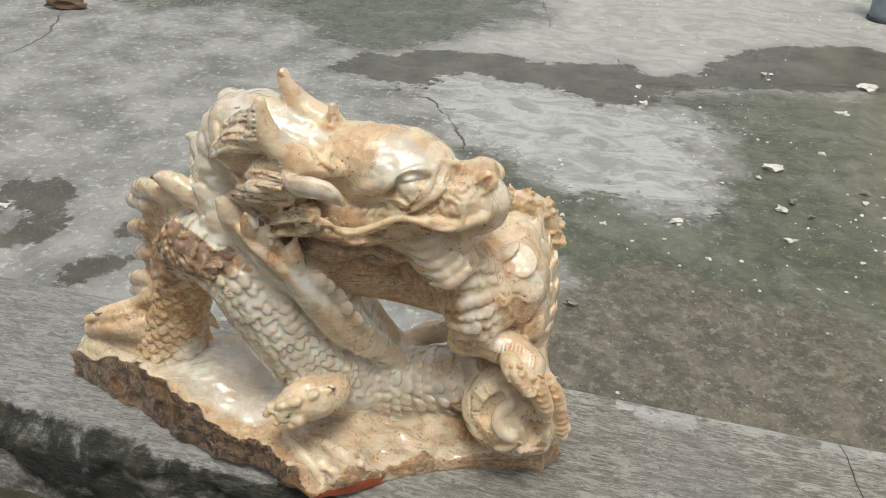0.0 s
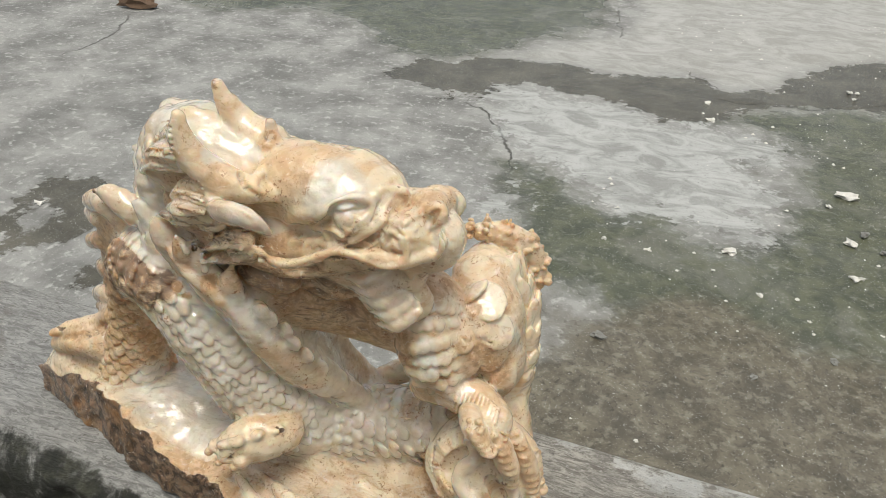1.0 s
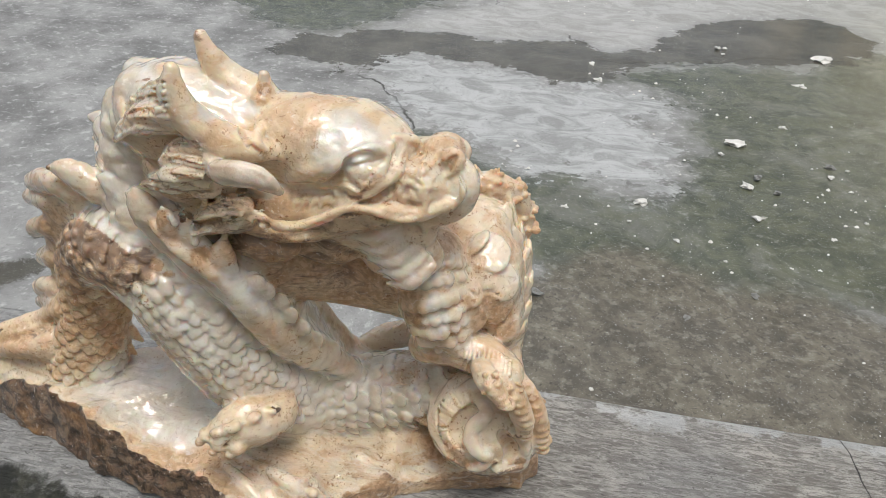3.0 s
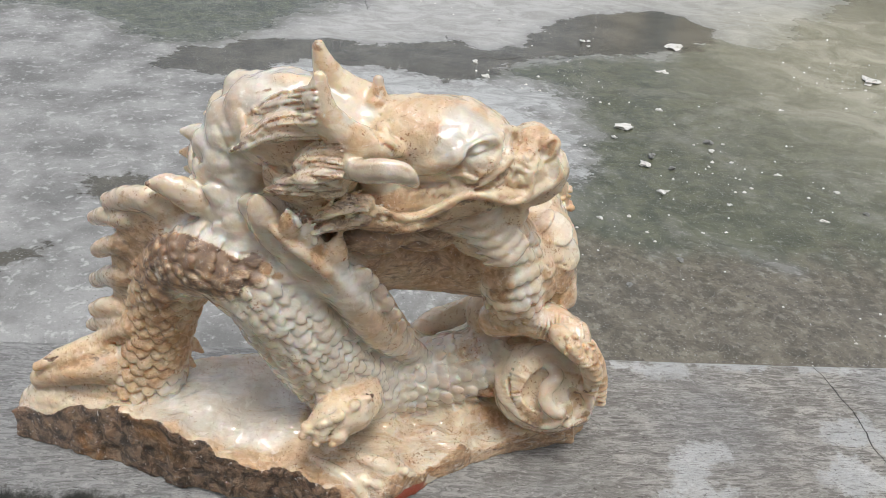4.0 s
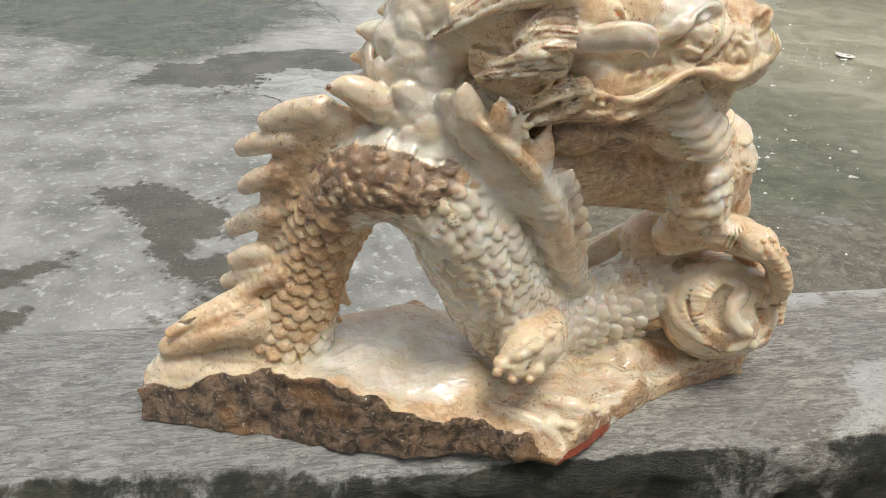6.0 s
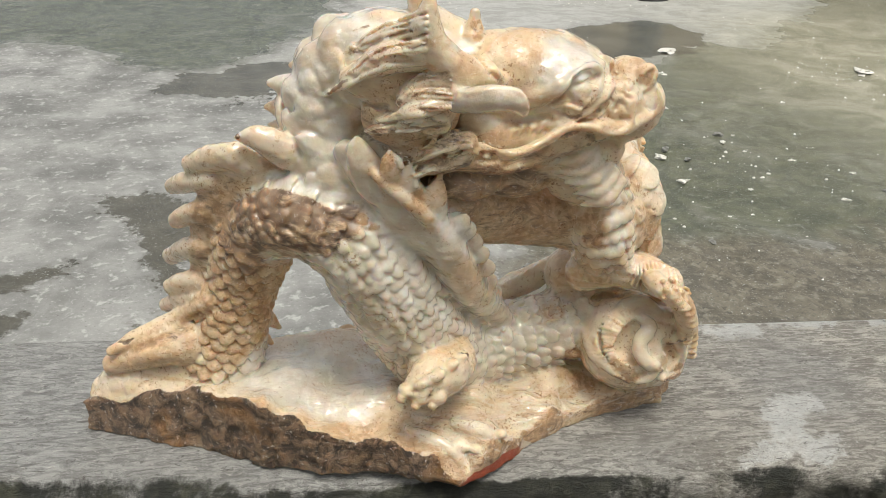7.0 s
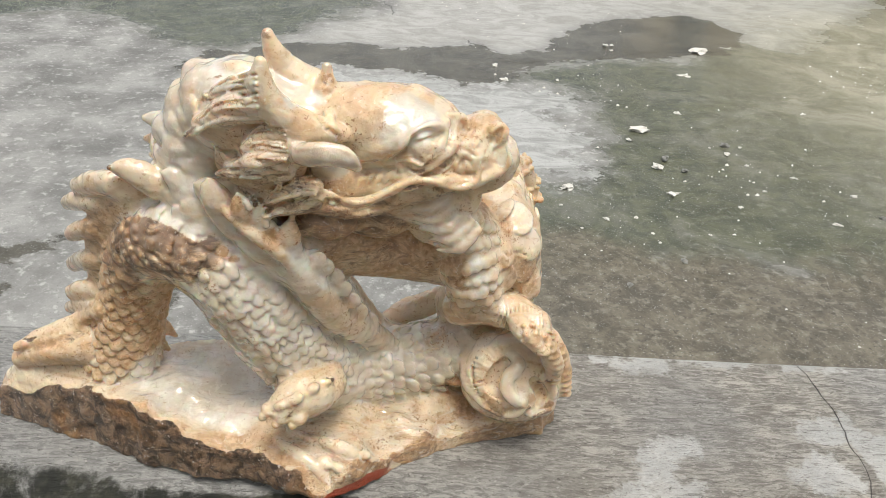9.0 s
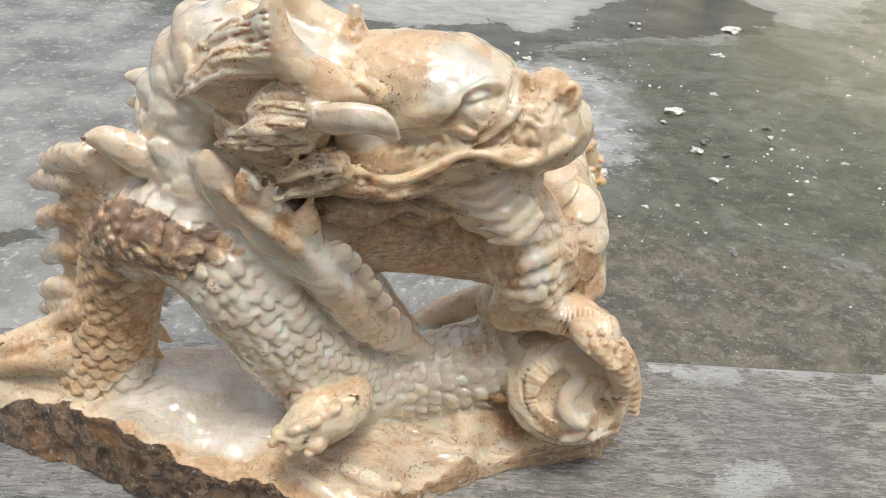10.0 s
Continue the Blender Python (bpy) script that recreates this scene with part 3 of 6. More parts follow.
class Clay:
    TINTS = ("brown", "tan", "milky", "rock", "red", "bed")

    def __init__(self, lo, hi, res):
        self.lo, self.res = np.array(lo), res
        self.n = np.ceil((np.array(hi) - self.lo) / res).astype(int) + 1
        self.d = np.full(self.n, 0.03, np.float32)
        self.tint = np.zeros((*self.n, len(self.TINTS)), np.float16)

    def window(self, lo, hi):
        a = np.clip(np.floor((np.asarray(lo) - self.lo) / self.res).astype(int), 0, self.n)
        b = np.clip(np.ceil((np.asarray(hi) - self.lo) / self.res).astype(int) + 1, 0, self.n)
        if (b - a).min() < 1:
            return None, None
        axes = [(self.lo[i] + self.res * np.arange(a[i], b[i])).astype(np.float32) for i in range(3)]
        return tuple(slice(p, q) for p, q in zip(a, b)), np.meshgrid(*axes, indexing="ij", sparse=True)

    def blend(self, cut, new_d, k, tint):
        k, old = max(k * CRISP, 0.0006), self.d[cut]
        h = np.clip(0.5 + 0.5 * (old - new_d) / k, 0, 1)
        self.d[cut] = old + (new_d - old) * h - k * h * (1 - h)
        self.stain(cut, h, tint)

    def stain(self, cut, h, tint):
        on = h > 0
        layer, share = self.tint[cut], h[on]
        goal = np.zeros((len(share), len(self.TINTS)), np.float32)
        for i, key in enumerate(self.TINTS):
            if key in tint:
                goal[:, i] = tint[key][on] if np.ndim(tint[key]) else tint[key]
        was = layer[on].astype(np.float32)
        layer[on] = was + (goal - was) * share[:, None]

    def carve(self, cut, new_d, k, tint):
        k, old = max(k * CRISP, 0.0006), self.d[cut]
        h = np.clip(0.5 + 0.5 * (-new_d - old) / k, 0, 1)
        self.d[cut] = old + (-new_d - old) * h + k * h * (1 - h)
        if tint:
            self.stain(cut, h, tint)

    def lump(self, c, r, axes=None, k=0.004, dig=False, grooves=None, **tint):
        """An ellipsoid; axes: rows along which its radii lie; grooves: (number of lines, depth) along its first axis."""
        r = np.array([r] * 3 if np.isscalar(r) else r, float)
        c = np.asarray(c, float)
        axes = np.eye(3) if axes is None else axes
        reach = np.sqrt(((axes * r[:, None]) ** 2).sum(0)) + 2 * k + 0.002
        cut, g = self.window(c - reach, c + reach)
        if cut is None:
            return
        v = [g[i] - c[i] for i in range(3)]
        u = [axes[j][0] * v[0] + axes[j][1] * v[1] + axes[j][2] * v[2] for j in range(3)]
        k0 = np.sqrt(sum((u[j] / r[j]) ** 2 for j in range(3))) + 1e-6
        k1 = np.sqrt(sum((u[j] / r[j] ** 2) ** 2 for j in range(3))) + 1e-6
        d = k0 * (k0 - 1) / k1
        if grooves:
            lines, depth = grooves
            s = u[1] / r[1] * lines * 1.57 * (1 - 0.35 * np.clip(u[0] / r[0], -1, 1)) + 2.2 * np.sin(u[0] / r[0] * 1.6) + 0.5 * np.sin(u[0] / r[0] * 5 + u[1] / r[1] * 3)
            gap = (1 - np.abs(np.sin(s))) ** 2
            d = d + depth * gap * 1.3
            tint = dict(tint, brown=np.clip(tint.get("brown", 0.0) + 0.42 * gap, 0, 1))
        (self.carve(cut, d, k, tint) if dig else self.blend(cut, d, k, tint))

    def tube(self, points, radii, k=0.004, flat=None, dig=False, n=6, **tint):
        """A round tapering limb along points; flat: (direction, factor) squeezes it along that direction."""
        rows = smooth_path(np.column_stack([np.asarray(points, float), np.asarray(radii, float)]), n)
        p, r = rows[:, :3], np.maximum(rows[:, 3], 0.0004)
        reach = r.max() + 2 * k + 0.002
        cut, g = self.window((p - reach).min(0), (p + reach).max(0))
        if cut is None:
            return
        best = np.full(self.d[cut].shape, 0.05, np.float32)
        for a, b, ra, rb in zip(p[:-1], p[1:], r[:-1], r[1:]):
            far = max(ra, rb) + 2 * k + 0.002
            sub, g = self.window(np.minimum(a, b) - far, np.maximum(a, b) + far)
            if sub is None:
                continue
            spot = tuple(slice(q.start - w.start, q.stop - w.start) for q, w in zip(sub, cut))
            ba = b - a
            v = [g[i] - a[i] for i in range(3)]
            t = np.clip((v[0] * ba[0] + v[1] * ba[1] + v[2] * ba[2]) / (ba @ ba + 1e-12), 0, 1)
            w = [v[i] - t * ba[i] for i in range(3)]
            q = w[0] ** 2 + w[1] ** 2 + w[2] ** 2
            if flat:
                m, f = unit(flat[0]), flat[1]
                along = w[0] * m[0] + w[1] * m[1] + w[2] * m[2]
                q = q + along ** 2 * (f * f - 1)
            best[spot] = np.minimum(best[spot], np.sqrt(q) - (ra + (rb - ra) * t))
        (self.carve(cut, best, k, tint) if dig else self.blend(cut, best, k, tint))

    def onto(self, points, sink=0.0):
        """Slide points along the line to the front of the carving until they lie on its skin."""
        out = []
        for p in points:
            e = unit(FRONT - np.asarray(p))
            line = np.asarray(p) + np.arange(0.045, -0.05, -0.0005)[:, None] * e
            at = np.clip(np.round((line - self.lo) / self.res).astype(int), 0, self.n - 1)
            hit = np.flatnonzero(self.d[tuple(at.T)] < 0)
            out.append((line[hit[0]] if len(hit) else np.asarray(p)) - e * sink)
        return out

    def normal(self, p):
        """The way out of the skin near a point."""
        at = np.clip(np.round((np.asarray(p) - self.lo) / self.res).astype(int), 3, self.n - 4)
        return unit([self.d[tuple(at + 3 * e)] - self.d[tuple(at - 3 * e)] for e in np.eye(3, dtype=int)])

    def dye(self, points, r, **tint):
        """Tint of the stone round a line of points, fading out at r."""
        p = smooth_path(points, 5) if len(points) > 1 else np.asarray(points, float)
        cut, g = self.window(p.min(0) - r, p.max(0) + r)
        best = np.full(self.d[cut].shape, 1.0, np.float32)
        for q in p:
            best = np.minimum(best, ((g[0] - q[0]) ** 2 + (g[1] - q[1]) ** 2 + (g[2] - q[2]) ** 2) / (r * r))
        share = np.where(np.abs(self.d[cut]) < 0.004, np.clip(1.6 - 1.6 * best, 0, 1), 0)
        on = share > 0
        layer, w = self.tint[cut], share[on]
        was = layer[on].astype(np.float32)
        for key, goal in tint.items():
            i = self.TINTS.index(key)
            was[:, i] += (goal - was[:, i]) * w
        layer[on] = was

    def scales(self, points, radii, pitch, size, arc=(0, 360), lift=0.35, jitter=0.15, seed=1, turn=1, k=0.0008, gap=1.55, **tint):
        """Rows of overlapping scales on a limb. Angle 0 faces the viewer's side (-y)."""
        rng = np.random.default_rng(seed)
        rows = smooth_path(np.column_stack([np.asarray(points, float), np.asarray(radii, float)]), 14)
        p, r = rows[:, :3], rows[:, 3]
        s = np.concatenate([[0], np.cumsum(np.linalg.norm(np.diff(p, axis=0), axis=1))])
        for row, at in enumerate(np.arange(pitch / 2, s[-1], pitch)):
            c = np.array([np.interp(at, s, p[:, i]) for i in range(3)])
            e = np.array([np.interp(at + 0.002, s, p[:, i]) for i in range(3)])
            rad, along = np.interp(at, s, r), unit(e - c if np.linalg.norm(e - c) > 1e-6 else p[-1] - p[-2])
            face = unit(np.array([0, -1, 0.0]) - along * along[1] * -1)
            side = np.cross(along, face)
            count = max(5, int(round(2 * math.pi * rad / (size[1] * gap))))
            for j in range(count):
                deg = 360 * (j + 0.5 * (row % 2)) / count
                if not arc[0] <= (deg + 180) % 360 - 180 <= arc[1] and arc != (0, 360):
                    continue
                a = radians(deg + rng.normal(0, 3))
                out = face * math.cos(a) + side * math.sin(a)
                l = unit(along * turn + out * lift)
                w = np.cross(out, along)
                q = 1 + rng.normal(0, jitter)
                here = {key: float(np.clip(v + rng.normal(0, 0.12), 0, 1)) for key, v in tint.items()}
                self.lump(c + out * (rad + size[2] * 0.10), (size[0] * q, size[1] * q, size[2] * q), np.array([l, w, np.cross(l, w)]), k, **here)

    def knobs(self, c, r, count, size, seed=1, toward=(0.2, -1, 0.2), k=0.0015, **tint):
        """Small lumps strewn over the side of an ellipsoid that looks toward a direction."""
        rng = np.random.default_rng(seed)
        r, t = np.array([r] * 3 if np.isscalar(r) else r), unit(toward)
        made = 0
        while made < count:
            v = unit(rng.normal(size=3))
            if v @ t < 0.1:
                continue
            self.lump(np.asarray(c) + v * r * 0.98, size * rng.uniform(0.7, 1.3) * np.array([1.2, 1, 0.9]), None, k, **tint)
            made += 1

    def weather(self):
        """Uneven hand-cut surface: shallow dents and tool marks at three sizes."""
        near = np.argwhere(np.abs(self.d) < 0.0026)
        x, y, z = (self.lo + self.res * near).T.astype(np.float32)
        dent = value_noise(x, y, z, 0.013, 81) * 0.0006 + value_noise(x, y, z * 0.6, 0.0058, 82) * 0.00045
        dent += value_noise(x * 0.7, y, z, 0.0030, 83) * 0.00040
        self.d[tuple(near.T)] += dent.astype(np.float32)

    def skin(self):
        """The surface as points, quads and tints."""
        d = self.d
        inside = d < 0
        corner = [(a, b, c) for a in (0, 1) for b in (0, 1) for c in (0, 1)]
        count = np.zeros(self.n - 1, np.uint8)
        for a, b, c in corner:
            count += inside[a:self.n[0] - 1 + a, b:self.n[1] - 1 + b, c:self.n[2] - 1 + c]
        cells = np.argwhere((count > 0) & (count < 8))
        index = np.full(self.n - 1, -1, np.int64)
        index[tuple(cells.T)] = np.arange(len(cells))
        val = {o: d[cells[:, 0] + o[0], cells[:, 1] + o[1], cells[:, 2] + o[2]] for o in corner}
        total, hits = np.zeros((len(cells), 3)), np.zeros(len(cells))
        for o in corner:
            for ax in range(3):
                if o[ax]:
                    continue
                e = tuple(v + (i == ax) for i, v in enumerate(o))
                cross = (val[o] < 0) != (val[e] < 0)
                t = np.where(cross, val[o] / np.where(cross, val[o] - val[e], 1), 0)
                spot = np.repeat(np.array([o], float), len(cells), 0)
                spot[:, ax] += t
                total += spot * cross[:, None]
                hits += cross
        verts = self.lo + self.res * (cells + total / hits[:, None])
        quads = []
        for ax in range(3):
            sl = [slice(1, -1)] * 3
            sl[ax] = slice(0, -1)
            nx = [slice(1, -1)] * 3
            nx[ax] = slice(1, None)
            a, b = inside[tuple(sl)], inside[tuple(nx)]
            for way in (True, False):
                at = np.argwhere((a & ~b) if way else (~a & b)) + 1
                at[:, ax] -= 1
                o1, o2 = [(1, 2), (2, 0), (0, 1)][ax]
                ring = []
                for p, q in ((0, 0), (1, 0), (1, 1), (0, 1)):
                    cc = at.copy()
                    cc[:, o1] -= 1 - p
                    cc[:, o2] -= 1 - q
                    ring.append(index[tuple(cc.T)])
                quads.append(np.stack(ring if way else ring[::-1], 1))
        quads = np.vstack(quads)
        at = np.clip(np.round((verts - self.lo) / self.res).astype(int), 0, self.n - 1)
        tints = {key: self.tint[tuple(at.T)][:, i].astype(np.float32) for i, key in enumerate(self.TINTS)}
        return verts, quads, tints


def base_block(clay):
    """The uncut foot of the carving: a wedge of stone, thick and crusty at one end, thin at the other."""
    outline = [(-0.205, -0.110), (-0.169, -0.120), (-0.126, -0.134), (-0.083, -0.153), (-0.033, -0.162), (0.002, -0.166), (0.028, -0.177), (0.039, -0.184), (0.056, -0.173),
               (0.086, -0.146), (0.132, -0.120), (0.194, -0.103), (0.204, -0.088), (0.201, -0.060), (0.150, -0.035), (0.080, -0.040), (0.0, -0.062), (-0.10, -0.072), (-0.196, -0.080)]
    tops = [(-0.198, -0.095, 0.143), (-0.185, -0.112, 0.146), (-0.142, -0.121, 0.160), (-0.118, -0.127, 0.166), (-0.069, -0.110, 0.167), (-0.086, -0.143, 0.166), (-0.067, -0.148, 0.157), (-0.045, -0.152, 0.149), (-0.047, -0.080, 0.171),
            (-0.015, -0.157, 0.145), (0.012, -0.163, 0.139), (-0.01, -0.125, 0.158), (0.021, -0.160, 0.144), (0.038, -0.180, 0.127), (0.0485, -0.148, 0.1456), (0.05, -0.11, 0.153), (0.083, -0.119, 0.142), (0.082, -0.142, 0.129),
            (0.110, -0.096, 0.150), (0.13, -0.117, 0.130), (0.195, -0.097, 0.136), (0.19, -0.06, 0.143), (0.08, -0.055, 0.160)]
    cut, (x, y, z) = clay.window((-0.225, -0.21, 0.10), (0.22, -0.02, 0.190))
    px, py = (x + 0 * y)[:, :, 0], (y + 0 * x)[:, :, 0]
    best, odd = np.full(px.shape, 9.0), np.zeros(px.shape, bool)
    for (ax, ay), (bx, by) in zip(outline, outline[1:] + outline[:1]):
        ux, uy = bx - ax, by - ay
        t = np.clip(((px - ax) * ux + (py - ay) * uy) / (ux * ux + uy * uy), 0, 1)
        best = np.minimum(best, np.hypot(px - ax - t * ux, py - ay - t * uy))
        odd ^= ((ay > py) != (by > py)) & (px < ux * (py - ay) / (uy if uy else 1e-9) + ax)
    rim = np.where(odd, -best, best)[:, :, None]
    w = [(1 / (np.hypot(px - a, py - b) ** 2 + 2e-5) ** 1.5, h) for a, b, h in tops]
    top = (sum(q * h for q, h in w) / sum(q for q, _ in w))[:, :, None]
    rough = value_noise(x, y, z, 0.016, 31) * 0.0030 + value_noise(x, y, z, 0.006, 32) * 0.0014
    thin = value_noise(x * 0.35, y * 1.4, 0 * z, 0.0045, 36) * 0.0007
    wave = np.sin((x * 0.5 + y) * 330 + 3 * value_noise(x, y, 0 * z, 0.03, 35))
    top = top + value_noise(x, y, 0 * z, 0.03, 33) * 0.0022 + value_noise(x, y, 0 * z, 0.011, 34) * 0.0014 + 0.0008 * wave * np.clip((x - 0.03) / 0.03, 0, 1) + thin * np.clip((x + 0.02) / 0.04, 0, 1)
    lean = np.clip(z - 0.119, 0, 1) * 0.10
    side = rim + lean + rough * np.clip((0.08 - x) / 0.05, 0.35, 1) * np.clip((x + 0.205) / 0.05, 0.35, 1)
    under = 0.1192 + np.clip(-0.160 - y, 0, 1) * 0.10 - z
    k = 0.004
    h = np.clip(0.5 + 0.5 * (z - top - side) / k, 0, 1)
    d = side + (z - top - side) * h + k * h * (1 - h)
    d = np.maximum(d, under)
    clay.blend(cut, d.astype(np.float32), 0.001, {"tan": 0.5})
    face = np.clip((side - (z - top) + 0.002 + rough * 0.8) / 0.003, 0, 1)
    front = np.clip((0.046 - x) / 0.008, 0, 1) * np.clip((-0.075 - y) / 0.02, 0, 1)
    clay.tint[cut][..., 3] = np.clip(face * front, 0, 1)
    clay.tint[cut][..., 4] = np.clip(face * np.clip(1.3 - np.abs(x - 0.062) / 0.026, 0, 1) * np.clip((0.129 - z) / 0.004, 0, 1) * 1.3, 0, 1)
    clay.tint[cut][..., 0] = np.clip(face * np.clip((x - 0.035) / 0.02, 0, 1) * 0.5, 0, 1)
    clay.tint[cut][..., 1] = np.clip(0.30 + 0.5 * face * (x > 0.06) + 0.35 * np.clip((-0.125 - y) / 0.03, 0, 1), 0, 1)
    clay.tint[cut][..., 5] = 0.4 + 0.6 * np.clip((x + 0.02) / 0.05, 0, 1) * np.clip((-0.095 - y) / 0.02, 0, 1) + 0 * z
    clay.tint[cut][..., 2] = np.clip(1.15 - np.hypot((x + 0.05) / 0.10, (y + 0.105) / 0.035), 0, 1)


def carve_dragon():
    c = Clay((-0.216, -0.200, 0.1180), (0.218, -0.006, 0.428), RES)
    base_block(c)

    # tail: a leaf-shaped fin at the end of the coil
    c.tube([(-0.1870, -0.0951, 0.1417), (-0.1725, -0.0967, 0.1484), (-0.1402, -0.0968, 0.1540), (-0.1130, -0.0958, 0.1555)], [0.0135, 0.0175, 0.021, 0.024], 0.008, tan=0.35, milky=0.2)
    c.tube([(-0.1796, -0.1071, 0.1806), (-0.1588, -0.1046, 0.1919), (-0.1369, -0.1000, 0.2006), (-0.1113, -0.1107, 0.2202)], [0.0040, 0.0052, 0.0060, 0.0085], 0.003, ((-0.30, -0.45, 0.85), 1.3), tan=0.55)
    c.tube([(-0.1814, -0.1005, 0.1653), (-0.1557, -0.1087, 0.1794), (-0.1299, -0.1055, 0.1851)], [0.0075, 0.0100, 0.0150], 0.006, tan=0.6, brown=0.2)
    c.tube([(-0.1672, -0.1135, 0.1844), (-0.1477, -0.1154, 0.1933), (-0.1315, -0.1119, 0.2006), (-0.1195, -0.1118, 0.2093)], [0.0018, 0.0042, 0.0044, 0.0020], 0.003, dig=True, tan=0.8, brown=0.42)
    c.tube(c.onto([(-0.1754, -0.1045, 0.1854), (-0.1687, -0.1094, 0.1881), (-0.1635, -0.1103, 0.1915)]), [0.0004, 0.0010, 0.0005], 0.001, dig=True, brown=0.8)
    # coil: up from the tail, over an arch, down to the base and along it
    coil = [(-0.1113, -0.0979, 0.1667), (-0.1024, -0.0984, 0.1979), (-0.0914, -0.1011, 0.2337), (-0.0785, -0.1098, 0.2686), (-0.0537, -0.1258, 0.2879), (-0.0284, -0.1296, 0.2764), (-0.0061, -0.1241, 0.2446), (0.0138, -0.1145, 0.2051), (0.0337, -0.1009, 0.1670)]
    girth = [0.024, 0.021, 0.020, 0.022, 0.0235, 0.0265, 0.030, 0.031, 0.030]
    c.tube(coil[:4], girth[:4], 0.006, tan=0.7, brown=0.4)
    c.tube(coil[3:], girth[3:], 0.006, tan=0.15, brown=0.1, milky=0.7)
    c.tube([(0.0294, -0.0977, 0.1672), (0.0639, -0.0838, 0.1622), (0.0992, -0.0771, 0.1655), (0.1384, -0.0745, 0.1774)], [0.030, 0.028, 0.026, 0.024], 0.010, milky=0.7, tan=0.1)
    c.scales(coil[:4], girth[:4], 0.0078, (0.0070, 0.0056, 0.0020), (-130, 130), 0.55, 0.05, 5, -1, 0.0005, 1.55, tan=0.62, brown=0.15)
    c.scales(coil[3:], girth[3:], 0.0066, (0.0052, 0.0033, 0.0017), (-120, 120), 0.40, 0.12, 6, 1, 0.0024, 1.75, milky=0.8, tan=0.05)
    c.scales([(0.0336, -0.0948, 0.1651), (0.0639, -0.0838, 0.1622), (0.1036, -0.0772, 0.1656), (0.1384, -0.0745, 0.1774)], [0.030, 0.028, 0.026, 0.024], 0.0095, (0.0048, 0.0036, 0.0018), (-100, 100), 0.40, 0.15, 7, 1, 0.0024, 1.9, milky=0.8)
    # rough brown saddle over the arch
    c.tube([(-0.0816, -0.1128, 0.2671), (-0.0658, -0.1234, 0.2767), (-0.0459, -0.1321, 0.2801), (-0.0247, -0.1337, 0.2669)], [0.0165, 0.0188, 0.0205, 0.0218], 0.003, brown=0.66, tan=0.6)
    # fringe of blunt fins down the outer side of the tail coil
    c.tube([(-0.0743, -0.1202, 0.3061), (-0.0909, -0.1094, 0.2899), (-0.1003, -0.1008, 0.2653), (-0.1051, -0.0964, 0.2352), (-0.1103, -0.0940, 0.2095)], [0.014, 0.020, 0.021, 0.021, 0.021], 0.006, ((0.1, 1, 0.1), 2.2), tan=0.6, brown=0.4)
    for a, b, r in (((-0.0876, -0.1222, 0.3195), (-0.1140, -0.1069, 0.3083), 0.0080), ((-0.1047, -0.1120, 0.2996), (-0.1301, -0.0935, 0.2889), 0.0066), ((-0.1090, -0.1087, 0.2801), (-0.1296, -0.0977, 0.2685), 0.0066), ((-0.1158, -0.1022, 0.2516), (-0.1395, -0.0827, 0.2361), 0.0074), ((-0.1216, -0.0988, 0.2249), (-0.1380, -0.0930, 0.2187), 0.0078), ((-0.1221, -0.1016, 0.2145), (-0.1455, -0.0864, 0.2015), 0.0066)):
        mid = (np.array(a) + np.array(b)) / 2 + (0, 0, 0.0012)
        c.tube([a, mid, b], [r * 1.1, r * 1.1, r * 0.85], 0.0034, ((0, 1, 0.3), 1.3), tan=0.45, milky=0.35)
    # web of stone behind the chest fins
    c.tube([(0.0013, -0.1307, 0.2879), (0.0226, -0.1213, 0.2699), (0.0377, -0.1075, 0.2343), (0.0566, -0.0919, 0.1944)], [0.018, 0.019, 0.018, 0.015], 0.010, milky=0.6, tan=0.2)
    c.tube([(0.0180, -0.1011, 0.2648), (0.0374, -0.0875, 0.2311), (0.0569, -0.0718, 0.1908), (0.0777, -0.0623, 0.1655)], [0.016, 0.016, 0.0145, 0.012], 0.010, tan=0.45, brown=0.2)
    # small fins on the inner side by the foot of the coil
    for a, b, r in (((-0.0823, -0.0911, 0.1928), (-0.0751, -0.0893, 0.1834), 0.006), ((-0.0885, -0.0908, 0.1797), (-0.0808, -0.0910, 0.1721), 0.006)):
        c.tube([a, b], [r, r * 0.4], 0.003, ((0, 1, 0), 1.6), tan=0.5)

    # spikes along the back between coil and neck
    for a, b, r in (((-0.0589, -0.1298, 0.3248), (-0.0848, -0.1313, 0.3340), 0.0105), ((-0.0812, -0.1205, 0.3140), (-0.1105, -0.1094, 0.3116), 0.0095), ((-0.0330, -0.1318, 0.3165), (-0.0526, -0.1372, 0.3359), 0.011), ((-0.0168, -0.1373, 0.3136), (-0.0301, -0.1460, 0.3332), 0.011)):
        mid = np.array(a) * 0.40 + np.array(b) * 0.60 + (0.001, 0, 0.003)
        c.tube([a, mid, b], [r * 1.0, r * 0.70, r * 0.13], 0.004, ((0.2, 1, 0.2), 1.25), milky=0.3, tan=0.35)
    c.lump(c.onto([(-0.0819, -0.1384, 0.3377)])[0], (0.0016, 0.0020, 0.0020), None, 0.001, brown=0.9)

    # neck
    neck = [(-0.0148, -0.1220, 0.2699), (-0.0282, -0.1198, 0.3024), (-0.0368, -0.1117, 0.3266), (-0.0297, -0.1121, 0.3559), (-0.0086, -0.1230, 0.3752), (0.0168, -0.1258, 0.3677)]
    c.tube(neck, [0.026, 0.026, 0.025, 0.024, 0.026, 0.026], 0.008, milky=0.8)
